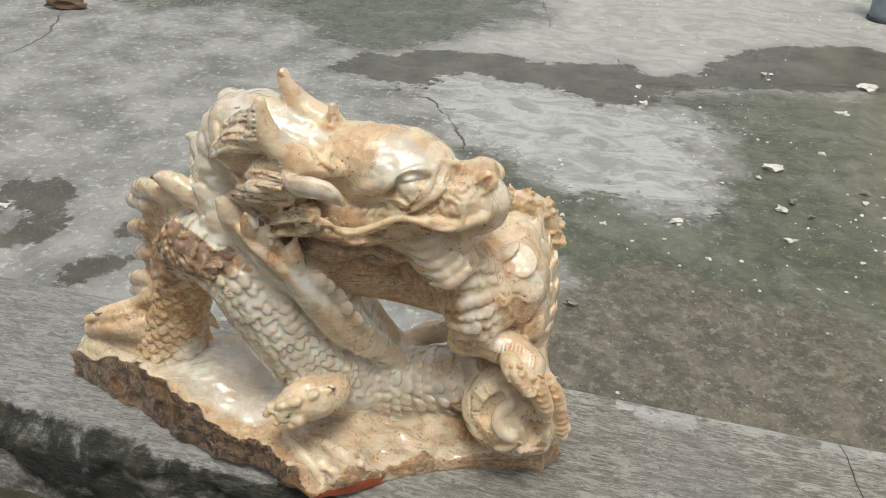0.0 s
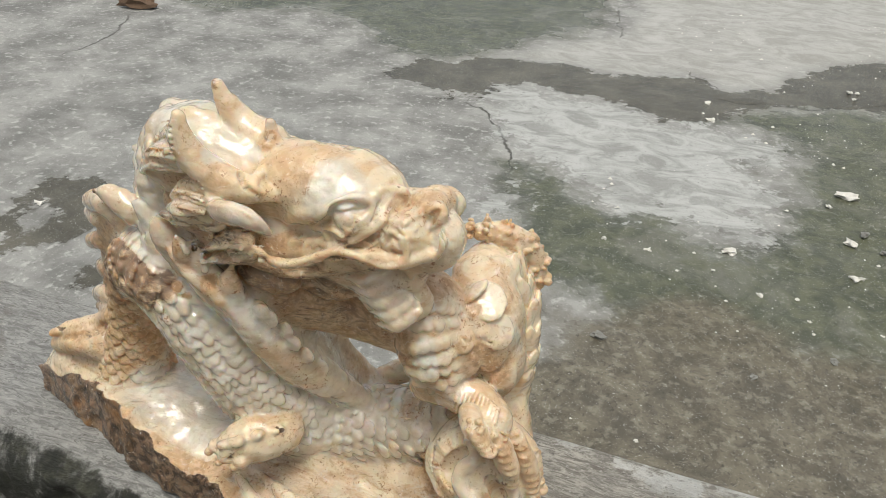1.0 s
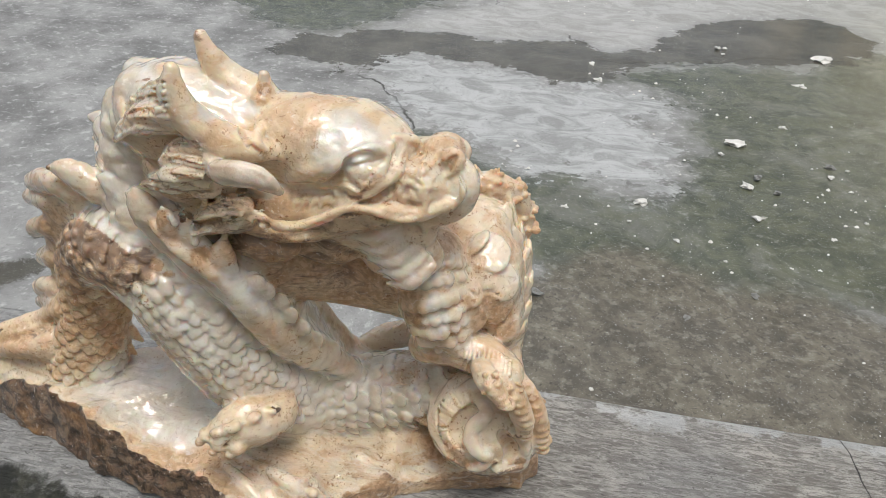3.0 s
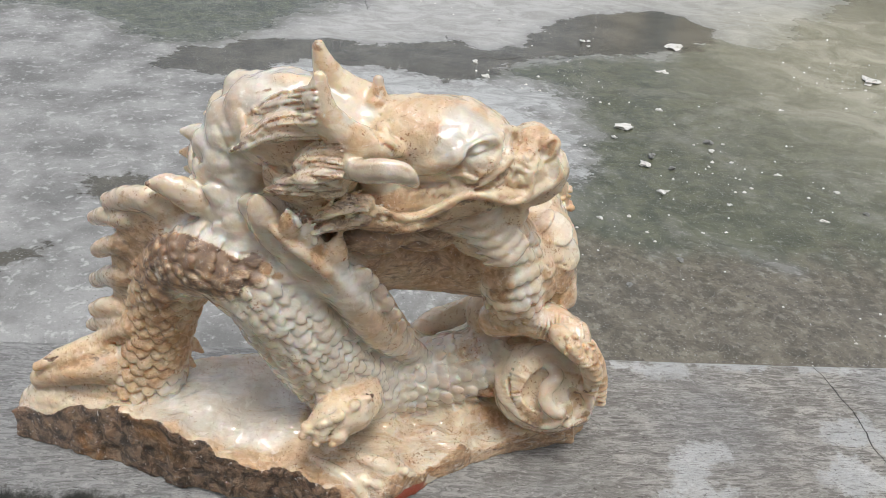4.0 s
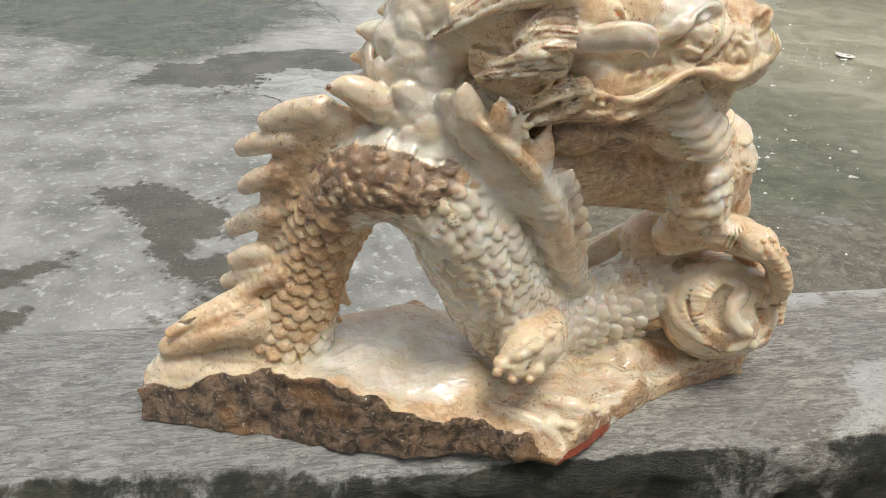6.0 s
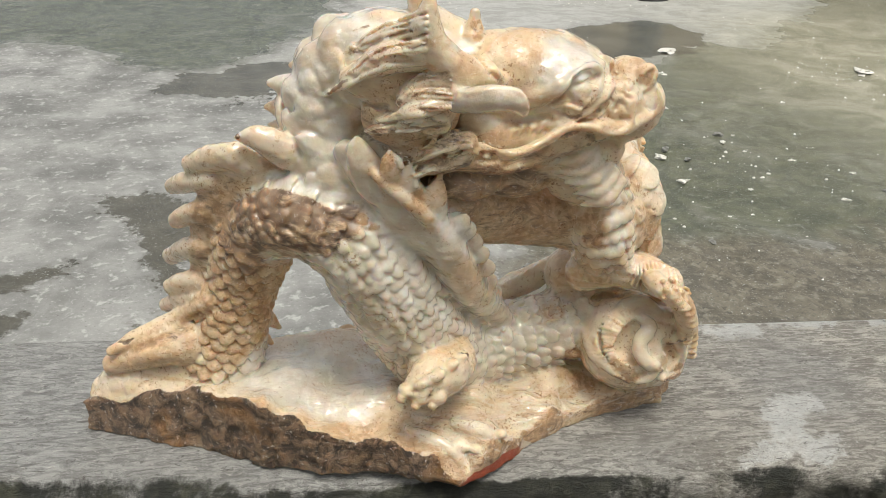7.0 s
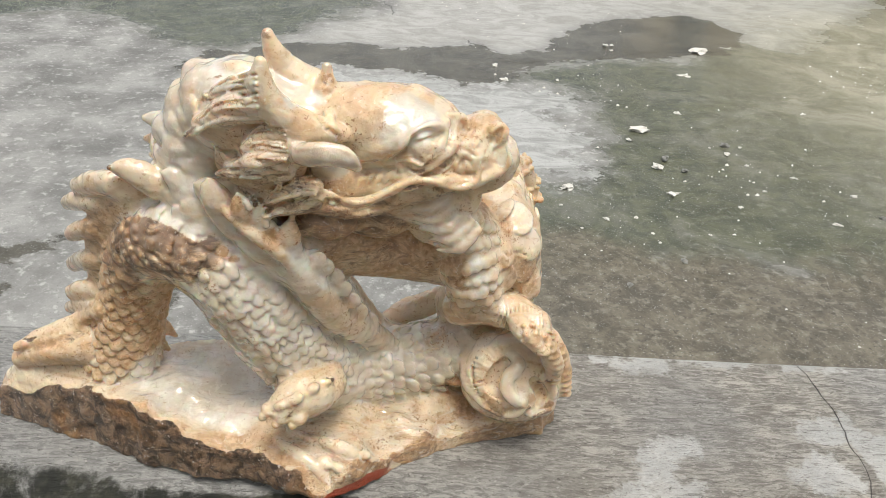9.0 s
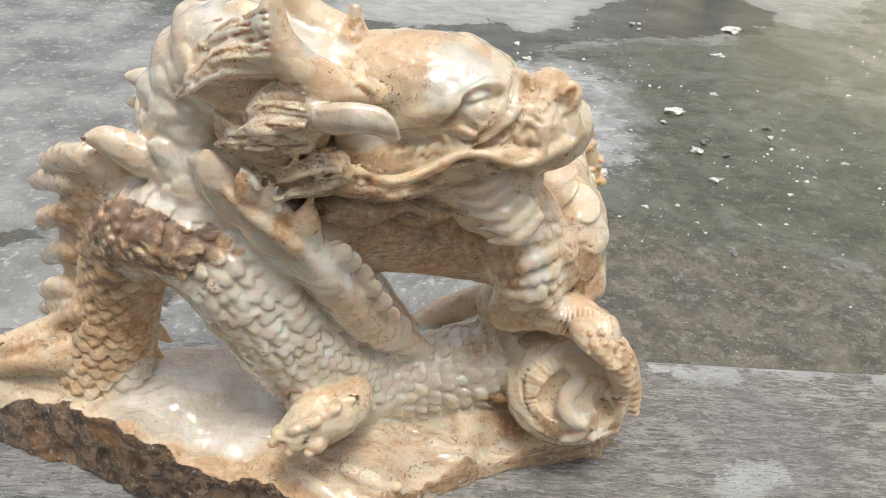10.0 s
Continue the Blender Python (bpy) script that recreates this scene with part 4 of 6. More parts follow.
    c.scales(neck[1:5], [0.026, 0.025, 0.024, 0.026], 0.0105, (0.0075, 0.0070, 0.0026), (-110, 110), 0.25, 0.25, 9, 1, 0.0018, milky=0.4)
    for a, b, r in (((-0.0492, -0.1115, 0.3534), (-0.0663, -0.1109, 0.3578), 0.0085), ((-0.0548, -0.1061, 0.3377), (-0.0698, -0.1057, 0.3422), 0.0075), ((-0.0556, -0.1060, 0.3277), (-0.0693, -0.1026, 0.3307), 0.0065), ((-0.0403, -0.1068, 0.3649), (-0.0551, -0.1013, 0.3652), 0.0085)):
        c.tube([a, (np.array(a) + b) / 2 + (0, 0, 0.001), b], [r, r * 0.75, r * 0.25], 0.004, ((0.1, 1, 0.2), 1.3), tan=0.5, milky=0.3)
    c.lump((-0.0656, -0.1109, 0.3582), 0.0014, None, 0.001, brown=0.8)
    for i, (at, r) in enumerate((((-0.0378, -0.1220, 0.3707), 0.013), ((-0.0246, -0.1275, 0.3819), 0.014), ((-0.0495, -0.1195, 0.3548), 0.011), ((-0.0227, -0.1355, 0.3690), 0.012), ((-0.0416, -0.1297, 0.3481), 0.011), ((-0.0314, -0.1123, 0.3852), 0.011), ((-0.0431, -0.1078, 0.3726), 0.010))):
        c.lump(at, (r, r * 0.8, r), None, 0.004, milky=0.6)

    # flame-like fins that run from the neck down the chest
    for i, (a, m, b, r) in enumerate((((-0.0106, -0.1475, 0.3131), (-0.0175, -0.1544, 0.3319), (-0.0200, -0.1564, 0.3420), 0.009), ((-0.0000, -0.1509, 0.3111), (-0.0022, -0.1589, 0.3268), (-0.0024, -0.1610, 0.3353), 0.0075), ((0.0117, -0.1482, 0.3019), (0.0073, -0.1552, 0.3174), (0.0058, -0.1572, 0.3314), 0.007),
                                      ((0.0201, -0.1454, 0.2882), (0.0223, -0.1516, 0.3059), (0.0242, -0.1517, 0.3178), 0.008), ((0.0343, -0.1387, 0.2718), (0.0379, -0.1460, 0.2867), (0.0401, -0.1481, 0.2933), 0.0065))):
        c.tube([a, m, b], [r * 1.15, r * 0.85, r * 0.22], 0.004, ((0.2, -1, 0.3), 1.7), tan=0.6 if i in (1, 3) else 0.1, milky=0.4)
    c.tube([(-0.0158, -0.1424, 0.3221), (0.0059, -0.1410, 0.2978), (0.0305, -0.1335, 0.2665), (0.0516, -0.1160, 0.2281), (0.0736, -0.0924, 0.1897)], [0.012, 0.014, 0.013, 0.011, 0.008], 0.006, milky=0.5, tan=0.1)
    c.tube([(-0.0229, -0.1502, 0.3335), (-0.0043, -0.1588, 0.3172), (0.0172, -0.1553, 0.2960), (0.0380, -0.1418, 0.2608), (0.0458, -0.1288, 0.2250)], [0.002, 0.0035, 0.004, 0.0035, 0.002], 0.003, tan=0.4)
    for at, r in (((0.0298, -0.1359, 0.2863), 0.0056), ((0.0355, -0.1434, 0.2875), 0.0054), ((0.0422, -0.1435, 0.2815), 0.0054), ((0.0476, -0.1368, 0.2700), 0.0056), ((0.0520, -0.1358, 0.2612), 0.0054), ((0.0565, -0.1301, 0.2489), 0.0054), ((0.0613, -0.1190, 0.2331), 0.0052), ((0.0672, -0.1054, 0.2158), 0.0050)):
        c.lump(at, (r, r * 0.5, r * 1.15), None, 0.0032, milky=0.7, tan=0.15)
    c.tube([(0.0205, -0.1459, 0.2919), (0.0320, -0.1412, 0.2674), (0.0441, -0.1295, 0.2383), (0.0573, -0.1126, 0.2115)], [0.0090, 0.0105, 0.0100, 0.0080], 0.006, milky=0.7, tan=0.15)

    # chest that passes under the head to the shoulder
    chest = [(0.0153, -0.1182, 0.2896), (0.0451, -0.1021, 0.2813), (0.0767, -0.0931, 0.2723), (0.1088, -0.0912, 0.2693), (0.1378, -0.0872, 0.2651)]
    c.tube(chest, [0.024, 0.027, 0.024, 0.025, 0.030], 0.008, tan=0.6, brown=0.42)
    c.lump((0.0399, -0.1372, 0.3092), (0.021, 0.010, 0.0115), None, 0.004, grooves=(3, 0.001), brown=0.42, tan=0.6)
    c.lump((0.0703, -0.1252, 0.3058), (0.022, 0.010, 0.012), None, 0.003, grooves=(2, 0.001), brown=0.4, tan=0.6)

    # shoulder, foreleg and the mound behind
    c.lump((0.1566, -0.0758, 0.2660), (0.023, 0.027, 0.034), None, 0.006, tan=0.6, brown=0.14)
    c.lump((0.1624, -0.0758, 0.2423), (0.020, 0.022, 0.030), None, 0.006, tan=0.6, brown=0.14)
    for at, r, tone in (((0.1591, -0.0924, 0.2943), 0.0115, 0.2), ((0.1477, -0.0919, 0.2976), 0.0100, 0.3), ((0.1550, -0.1017, 0.2870), 0.0105, 0.5), ((0.1683, -0.0958, 0.2777), 0.0105, 0.3), ((0.1485, -0.1152, 0.2803), 0.0090, 0.6), ((0.1644, -0.1067, 0.2671), 0.0110, 0.7), ((0.1528, -0.1153, 0.2614), 0.0095, 0.6), ((0.1736, -0.0941, 0.2434), 0.0085, 0.5), ((0.1320, -0.1332, 0.3105), 0.0085, 0.4)):
        spot = c.onto([at], 0.0012)[0]
        face = c.normal(spot)
        down = unit(np.cross(np.cross(face, (0.3, 0, -1)), face))
        c.lump(spot, (r * 1.15, r, 0.0028), np.array([unit(down + face * 0.16), np.cross(face, down), unit(face - down * 0.16)]), 0.0012, tan=tone, brown=0.25 * tone, milky=0.15)
    for at in ((0.1434, -0.1127, 0.2951), (0.1516, -0.1144, 0.2799), (0.1666, -0.1001, 0.2716), (0.1596, -0.1018, 0.2449), (0.1412, -0.1240, 0.2731)):
        c.tube(c.onto([np.array(at) + (-0.004, 0, 0.001), np.array(at), np.array(at) + (0.003, 0, -0.002)]), [0.0004, 0.0009, 0.0004], 0.0015, dig=True, brown=0.7)
    c.tube([(0.1458, -0.0456, 0.2902), (0.1585, -0.0458, 0.2655), (0.1643, -0.0498, 0.2306), (0.1621, -0.0534, 0.1955)], [0.016, 0.018, 0.018, 0.016], 0.006, brown=0.3)
    c.scales([(0.1478, -0.0456, 0.2902), (0.1585, -0.0458, 0.2655), (0.1643, -0.0498, 0.2306), (0.1621, -0.0534, 0.1955)], [0.016, 0.018, 0.018, 0.016], 0.0150, (0.0145, 0.0075, 0.0026), (0, 360), 0.20, 0.15, 14, -1, 0.0007)
    c.tube([(0.1295, -0.0614, 0.2045), (0.1598, -0.0624, 0.1954), (0.1704, -0.0635, 0.1706), (0.1730, -0.0674, 0.1456)], [0.020, 0.019, 0.019, 0.018], 0.008, tan=0.5)
    crest = [(0.1354, -0.0453, 0.3059), (0.1496, -0.0398, 0.3043), (0.1621, -0.0332, 0.2947), (0.1697, -0.0283, 0.2809), (0.1720, -0.0303, 0.2670)]
    crest = [np.array(q) + (0.002, 0.002, 0.006) for q in crest]
    c.lump((0.1474, -0.0596, 0.2881), (0.021, 0.028, 0.018), None, 0.006, tan=0.4)
    c.tube(crest, [0.006, 0.0085, 0.0085, 0.0075, 0.005], 0.003, tan=0.5)
    for i in range(15):
        t = i / 14 * (len(crest) - 1)
        j = min(int(t), len(crest) - 2)
        at = np.array(crest[j]) + (np.array(crest[j + 1]) - crest[j]) * (t - j)
        c.tube([at, at + (0.004 * math.cos(i * 1.9), 0.003 * math.sin(i * 2), 0.0105)], [0.0034, 0.0014], 0.0008, tan=0.75, brown=0.1)
    for i, q in enumerate(crest):
        c.knobs(q, (0.0085, 0.0085, 0.0095), 14, 0.0021, 140 + i, (0.1, -0.7, 0.7), 0.0008, tan=0.7, brown=0.12)
    leg = [(0.1243, -0.0999, 0.2877), (0.1287, -0.1079, 0.2745), (0.1337, -0.1080, 0.2565), (0.1365, -0.1009, 0.2358)]
    c.tube(leg, [0.022, 0.020, 0.0185, 0.015], 0.006, tan=0.65, brown=0.2)
    c.scales(leg, [0.0215, 0.0195, 0.018, 0.016], 0.0072, (0.0044, 0.0040, 0.0022), (-130, 130), 0.25, 0.15, 12, 1, 0.0018, tan=0.12, milky=0.2)
    # forearm curling over the ball, with ringed fingers
    arm = [(0.1273, -0.0985, 0.2269), (0.1422, -0.1051, 0.2337), (0.1623, -0.1078, 0.2308), (0.1766, -0.1162, 0.2270)]
    c.tube(arm, [0.013, 0.0135, 0.0125, 0.011], 0.005, tan=0.2)
    for pts, seed in (([(0.1701, -0.1201, 0.2319), (0.1820, -0.1264, 0.2220), (0.1906, -0.1265, 0.2026), (0.1914, -0.1224, 0.1870)], 1), ([(0.1776, -0.1082, 0.2216), (0.1917, -0.1126, 0.2100), (0.2004, -0.1107, 0.1859), (0.2027, -0.1087, 0.1659)], 2),
                      ([(0.1789, -0.0982, 0.2098), (0.1952, -0.0945, 0.1869), (0.2045, -0.0926, 0.1588)], 3), ([(0.1627, -0.1258, 0.2357), (0.1694, -0.1340, 0.2320), (0.1789, -0.1363, 0.2218)], 4)):
        c.tube(pts, [0.0065] * (len(pts) - 1) + [0.0035], 0.003, tan=0.55)
        for q in smooth_path(pts, 4):
            c.lump(q + (0.001, -0.002, 0.001), (0.0052, 0.0052, 0.0020), None, 0.0008, tan=0.65, brown=0.08)
        c.knobs(pts[1], (0.0068, 0.0068, 0.010), 14, 0.0012, 90 + seed, (0.4, -1, 0.2), 0.0012, tan=0.75, brown=0.12)
    for i in range(14):
        t = i / 13
        at = np.array(arm[1]) * (1 - t) + np.array(arm[3]) * t
        c.tube([at + (0, -0.011, -0.004), at + (0.002, -0.011, 0.006), at + (0.002, -0.002, 0.012)], [0.0009, 0.0012, 0.0009], 0.001, tan=0.3)

    # the ball under the claw, hollowed in curling folds
    hub = np.array((0.1672, -0.0995, 0.1719))
    c.lump(hub, (0.0375, 0.0330, 0.0365), None, 0.004, tan=0.25)
    rim = [hub + (0.040 * math.cos(a), -0.030, 0.040 * math.sin(a) + 0.018) for a in np.radians(np.arange(120, 285, 7))]
    for i, q in enumerate(rim):
        inward = hub + (0, -0.030, 0.018)
        line = c.onto([between(q, inward, 0.12), between(q, inward, 0.32), between(q, inward, 0.55)])
        c.tube(line, [0.0007, 0.0011, 0.0005], 0.0016, tan=0.35 if i % 3 else 0.7, brown=0.04 if i % 3 else 0.2)
    for line, rad in ((((0.1593, -0.1212, 0.1974), (0.1548, -0.1196, 0.1860), (0.1538, -0.1212, 0.1773), (0.1586, -0.1281, 0.1745)), (0.0045, 0.0066, 0.0060, 0.0030)), (((0.1809, -0.1203, 0.1826), (0.1864, -0.1252, 0.1770), (0.1838, -0.1290, 0.1690)), (0.0035, 0.0056, 0.0030)), (((0.1412, -0.0864, 0.1976), (0.1480, -0.0852, 0.1990), (0.1542, -0.0942, 0.2051)), (0.0030, 0.0040, 0.0030)), (((0.1414, -0.1115, 0.1956), (0.1379, -0.1185, 0.1854), (0.1420, -0.1263, 0.1758)), (0.0010, 0.0022, 0.0012))):
        c.tube(c.onto(line, 0.0016), rad, 0.0016, dig=True, tan=0.4, brown=0.12)
    for line, rad in ((((0.1481, -0.1101, 0.1997), (0.1556, -0.1065, 0.2059), (0.1672, -0.1057, 0.2076), (0.1763, -0.1134, 0.2034)), (0.0020, 0.0040, 0.0045, 0.0030)), (((0.1635, -0.1197, 0.2050), (0.1671, -0.1263, 0.2019), (0.1610, -0.1272, 0.1898), (0.1624, -0.1310, 0.1812), (0.1688, -0.1382, 0.1769), (0.1742, -0.1383, 0.1762)), (0.0030, 0.0048, 0.0046, 0.0046, 0.0042, 0.0020)),
                      (((0.1911, -0.1290, 0.1924), (0.1966, -0.1253, 0.1769), (0.1931, -0.1213, 0.1592), (0.1791, -0.1343, 0.1635)), (0.0025, 0.0034, 0.0034, 0.0024)), (((0.1325, -0.0950, 0.1919), (0.1312, -0.1032, 0.1814), (0.1348, -0.1170, 0.1729), (0.1458, -0.1306, 0.1661)), (0.0025, 0.0034, 0.0036, 0.0024)), (((0.1615, -0.1322, 0.1630), (0.1703, -0.1349, 0.1668), (0.1743, -0.1391, 0.1749)), (0.0020, 0.0030, 0.0018))):
        c.tube([q - unit(FRONT - q) * 0.0015 for q in (hub + unit(np.array(p) - hub) * 0.0352 for p in line)], np.array(rad) * 1.15, 0.0030, tan=0.12, milky=0.35)
    for a, b in (((0.1759, -0.1356, 0.1728), (0.1702, -0.1391, 0.1767)), ((0.1948, -0.1186, 0.1568), (0.1800, -0.1340, 0.1627)), ((0.1560, -0.1309, 0.1616), (0.1478, -0.1306, 0.1652)), ((0.1841, -0.1204, 0.1827), (0.1910, -0.1297, 0.1920))):
        c.tube(c.onto([a, b]), [0.0016, 0.0010], 0.0012, brown=0.75, tan=0.7)
    # ridge behind the body and small ledge of stone at the back
    c.tube([(0.0683, -0.0641, 0.1814), (0.0864, -0.0508, 0.1864), (0.1041, -0.0494, 0.1948), (0.1187, -0.0520, 0.2071)], [0.006, 0.010, 0.010, 0.008], 0.004, ((0, 1, 0), 1.5), tan=0.35, milky=0.3)
    for i in range(7):
        at = np.array((0.0774, -0.0544, 0.1845)) * (1 - i / 6) + np.array((0.1164, -0.0520, 0.2086)) * (i / 6)
        c.tube([at, at + (0.003, 0, 0.007)], [0.004, 0.0012], 0.002, ((0, 1, 0), 1.5), milky=0.4, tan=0.2)
    c.lump((-0.0291, -0.0656, 0.1618), (0.008, 0.006, 0.006), None, 0.004, tan=0.8)

    rng = np.random.default_rng(77)
    for q in c.onto([between((0.0564, -0.1039, 0.1978), (0.1199, -0.1061, 0.2049), t) + rng.uniform(-0.012, 0.012, 3) for t in np.linspace(0, 1, 12)]):
        w = rng.normal(0, 0.002, 3)
        c.tube([q - w, q + w], [0.0005, 0.0008], 0.0006)
    # hind foot
    heel, toe = np.array((0.0383, -0.1365, 0.1855)), np.array((0.0155, -0.1615, 0.1853))
    c.tube([heel, heel * 0.5 + toe * 0.5 + (0, 0, 0.002), toe], [0.0145, 0.0155, 0.0105], 0.004, tan=0.35)
    c.tube([(0.0202, -0.1400, 0.1908), (0.0400, -0.1336, 0.1878)], [0.0120, 0.0120], 0.004, tan=0.5)
    for at, r in (((0.0070, -0.1652, 0.1861), 0.0050), ((0.0156, -0.1675, 0.1824), 0.0058), ((0.0256, -0.1656, 0.1809), 0.0060), ((0.0329, -0.1220, 0.1438), 0.0058)):
        c.lump(at, (r, r, r * 0.9), None, 0.0022, tan=0.3)
        tip = np.array(at) + (-0.0035, -0.0035, -0.0035)
        c.lump(tip, (0.0030, 0.0030, 0.0026), None, 0.0012, tan=0.6, brown=0.35)
    for a, b in (((0.0108, -0.1714, 0.1897), (0.0171, -0.1680, 0.1914)), ((0.0204, -0.1706, 0.1827), (0.0235, -0.1653, 0.1872)), ((0.0280, -0.1308, 0.1447), (0.0315, -0.1579, 0.1805))):
        c.tube(c.onto([a, b]), [0.0014, 0.0004], 0.0014, dig=True, tan=0.7, brown=0.45)
    rng = np.random.default_rng(61)
    c.lump(between(heel, toe, 0.45) + (0, 0, -0.001), (0.0185, 0.0165, 0.0135), None, 0.006, tan=0.3)
    for t, w in zip(rng.uniform(0.0, 0.85, 30), rng.uniform(-0.8, 0.8, 30)):
        spot = between(heel, toe, t) + (w * 0.010, -0.006, 0.005 + w * 0.006)
        c.lump(c.onto([spot], 0.0010)[0], rng.uniform(0.0018, 0.0028), None, 0.0030, tan=0.25)
    for at in c.onto([(0.0427, -0.1407, 0.1951), (0.0460, -0.1357, 0.1880)]):
        c.lump(at, 0.0016, None, 0.0008, dig=True, brown=1.0)
    # claw cut in low relief on the base below it
    for pts, r in ((((0.0069, -0.1539, 0.1481), (0.0269, -0.1585, 0.1392), (0.0410, -0.1649, 0.1292), (0.0450, -0.1690, 0.1225)), 0.0032), (((0.0146, -0.1471, 0.1499), (0.0387, -0.1489, 0.1436), (0.0589, -0.1516, 0.1380)), 0.0032), (((0.0386, -0.1459, 0.1436), (0.0548, -0.1515, 0.1406), (0.0662, -0.1538, 0.1347)), 0.004)):
        c.tube(c.onto(pts, 0.0004), [r * 0.8] + [r * 1.3] * (len(pts) - 2) + [r * 0.6], 0.003, tan=0.35, milky=0.2)
    c.knobs(c.onto([(0.0530, -0.1473, 0.1314)], 0.005)[0], (0.016, 0.010, 0.006), 8, 0.0034, 62, (0, -0.6, 0.8), 0.003, tan=0.45)

    dragon_head(c)
    stone_tints(c)
    c.weather()
    return c


def stone_tints(c):
    """Bands and stains of the stone, with some shade put into the tint: brown over the arch and under the jaw, milky on
    neck, dome and base, tan elsewhere.
    """
    milk = dict(milky=0.9, tan=0.0, brown=0.0)
    c.dye(c.onto([(-0.0887, -0.1315, 0.2876), (-0.0726, -0.1425, 0.2989), (-0.0549, -0.1508, 0.3002), (-0.0389, -0.1530, 0.2986), (-0.0266, -0.1534, 0.2934)]), 0.013, brown=0.8, tan=0.7, milky=0.0)
    # lower front of the arch: brown stone, its shade tinted in as well
    c.dye(c.onto([(-0.0742, -0.1434, 0.2802), (-0.0552, -0.1544, 0.2863), (-0.0391, -0.1569, 0.2848)]), 0.014, brown=0.7, tan=0.7, milky=0.0)
    c.dye(c.onto([(-0.0921, -0.1322, 0.2761), (-0.0854, -0.1331, 0.2588)]), 0.017, brown=0.6, tan=0.8)
    c.dye(c.onto([(-0.0947, -0.1230, 0.2277), (-0.0928, -0.1214, 0.1993)]), 0.024, tan=0.8, brown=0.28, milky=0.0)
    c.dye(c.onto([(-0.1053, -0.1161, 0.2855), (-0.1150, -0.1069, 0.2418)]), 0.014, tan=0.7, brown=0.4)
    c.dye(c.onto([(-0.0638, -0.1348, 0.3105), (-0.0464, -0.1425, 0.3098), (-0.0318, -0.1473, 0.3036)]), 0.007, **milk)
    c.dye(c.onto([(-0.0175, -0.1509, 0.2930)]), 0.0045, tan=1.0, brown=0.35)
    c.dye(c.onto([(-0.0112, -0.1516, 0.2875)]), 0.0045, tan=0.9, brown=0.2)
    c.dye(c.onto([(-0.0078, -0.1569, 0.2725), (0.0109, -0.1511, 0.2487), (0.0241, -0.1466, 0.2241)]), 0.018, **milk)
    c.dye(c.onto([(-0.0271, -0.1571, 0.2718), (-0.0153, -0.1561, 0.2472), (0.0005, -0.1535, 0.2199)]), 0.01, milky=0.5, tan=0.35)
    c.dye(c.onto([(-0.1175, -0.1084, 0.2981)]), 0.009, tan=0.45, milky=0.4)
    c.dye(c.onto([(-0.0573, -0.1230, 0.3608), (-0.0413, -0.1391, 0.3487), (-0.0361, -0.1393, 0.3334)]), 0.018, **milk)
    c.dye(c.onto([(-0.0611, -0.1390, 0.3302), (-0.0733, -0.1390, 0.3314)]), 0.008, tan=0.4, milky=0.4)
    c.dye(c.onto([(-0.0054, -0.1620, 0.3307)]), 0.006, tan=1.0, brown=0.15)
    c.dye(c.onto([(0.0120, -0.1573, 0.3088)]), 0.007, tan=0.95, brown=0.1)
    c.dye(c.onto([(0.0274, -0.1519, 0.2941), (0.0404, -0.1459, 0.2750)]), 0.009, **milk)
    c.dye(c.onto([(0.0408, -0.1426, 0.2521), (0.0587, -0.1247, 0.2263)]), 0.012, tan=0.5, milky=0.3)
    c.dye(c.onto([(0.0530, -0.1570, 0.3828), (0.0646, -0.1508, 0.3840)]), 0.014, tan=0.55, milky=0.0)
    c.dye(c.onto([(0.0885, -0.1442, 0.3857), (0.0963, -0.1467, 0.3807), (0.0829, -0.1518, 0.3758)]), 0.013, **milk)
    c.dye(c.onto([(0.0700, -0.1510, 0.3780), (0.0675, -0.1459, 0.3868)]), 0.009, tan=0.6)
    c.dye(c.onto([(0.0439, -0.1320, 0.3946)]), 0.0045, tan=1.0, brown=0.45)
    c.dye(c.onto([(0.0436, -0.1298, 0.4007)]), 0.004, **milk)
    c.dye(c.onto([(0.0288, -0.1644, 0.3938), (0.0377, -0.1375, 0.3850)]), 0.006, **milk)
    c.dye(c.onto([(0.0361, -0.1672, 0.3848)]), 0.009, tan=0.55, milky=0.0)
    c.dye(c.onto([(0.0132, -0.1713, 0.4116), (0.0145, -0.1740, 0.4027)]), 0.006, tan=0.1, milky=0.5)
    c.dye(c.onto([(0.0081, -0.1288, 0.4173)]), 0.0035, brown=0.6)
    c.dye(c.onto([(0.1284, -0.1275, 0.3726), (0.1154, -0.1443, 0.3591), (0.1164, -0.1467, 0.3483)]), 0.011, tan=0.6, milky=0.0)
    c.dye(c.onto([(0.1446, -0.1339, 0.3521)]), 0.006, milky=0.6, tan=0.15)
    # brown stone below the head, deepened in colour for the shade there
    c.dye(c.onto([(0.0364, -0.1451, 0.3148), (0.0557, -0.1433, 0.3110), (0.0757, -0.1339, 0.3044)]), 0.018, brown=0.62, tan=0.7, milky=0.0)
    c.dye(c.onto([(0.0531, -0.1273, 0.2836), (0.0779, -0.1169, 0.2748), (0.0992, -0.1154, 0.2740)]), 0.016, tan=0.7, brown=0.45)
    c.dye(c.onto([(0.0365, -0.1579, 0.3374), (0.0549, -0.1574, 0.3359)]), 0.006, tan=0.6, brown=0.35)
    c.dye(c.onto([(0.1750, -0.0890, 0.2782), (0.1839, -0.0829, 0.2525)]), 0.008, milky=0.35, tan=0.25)
    c.dye(c.onto([(0.1536, -0.0963, 0.2901)]), 0.006, tan=0.75)
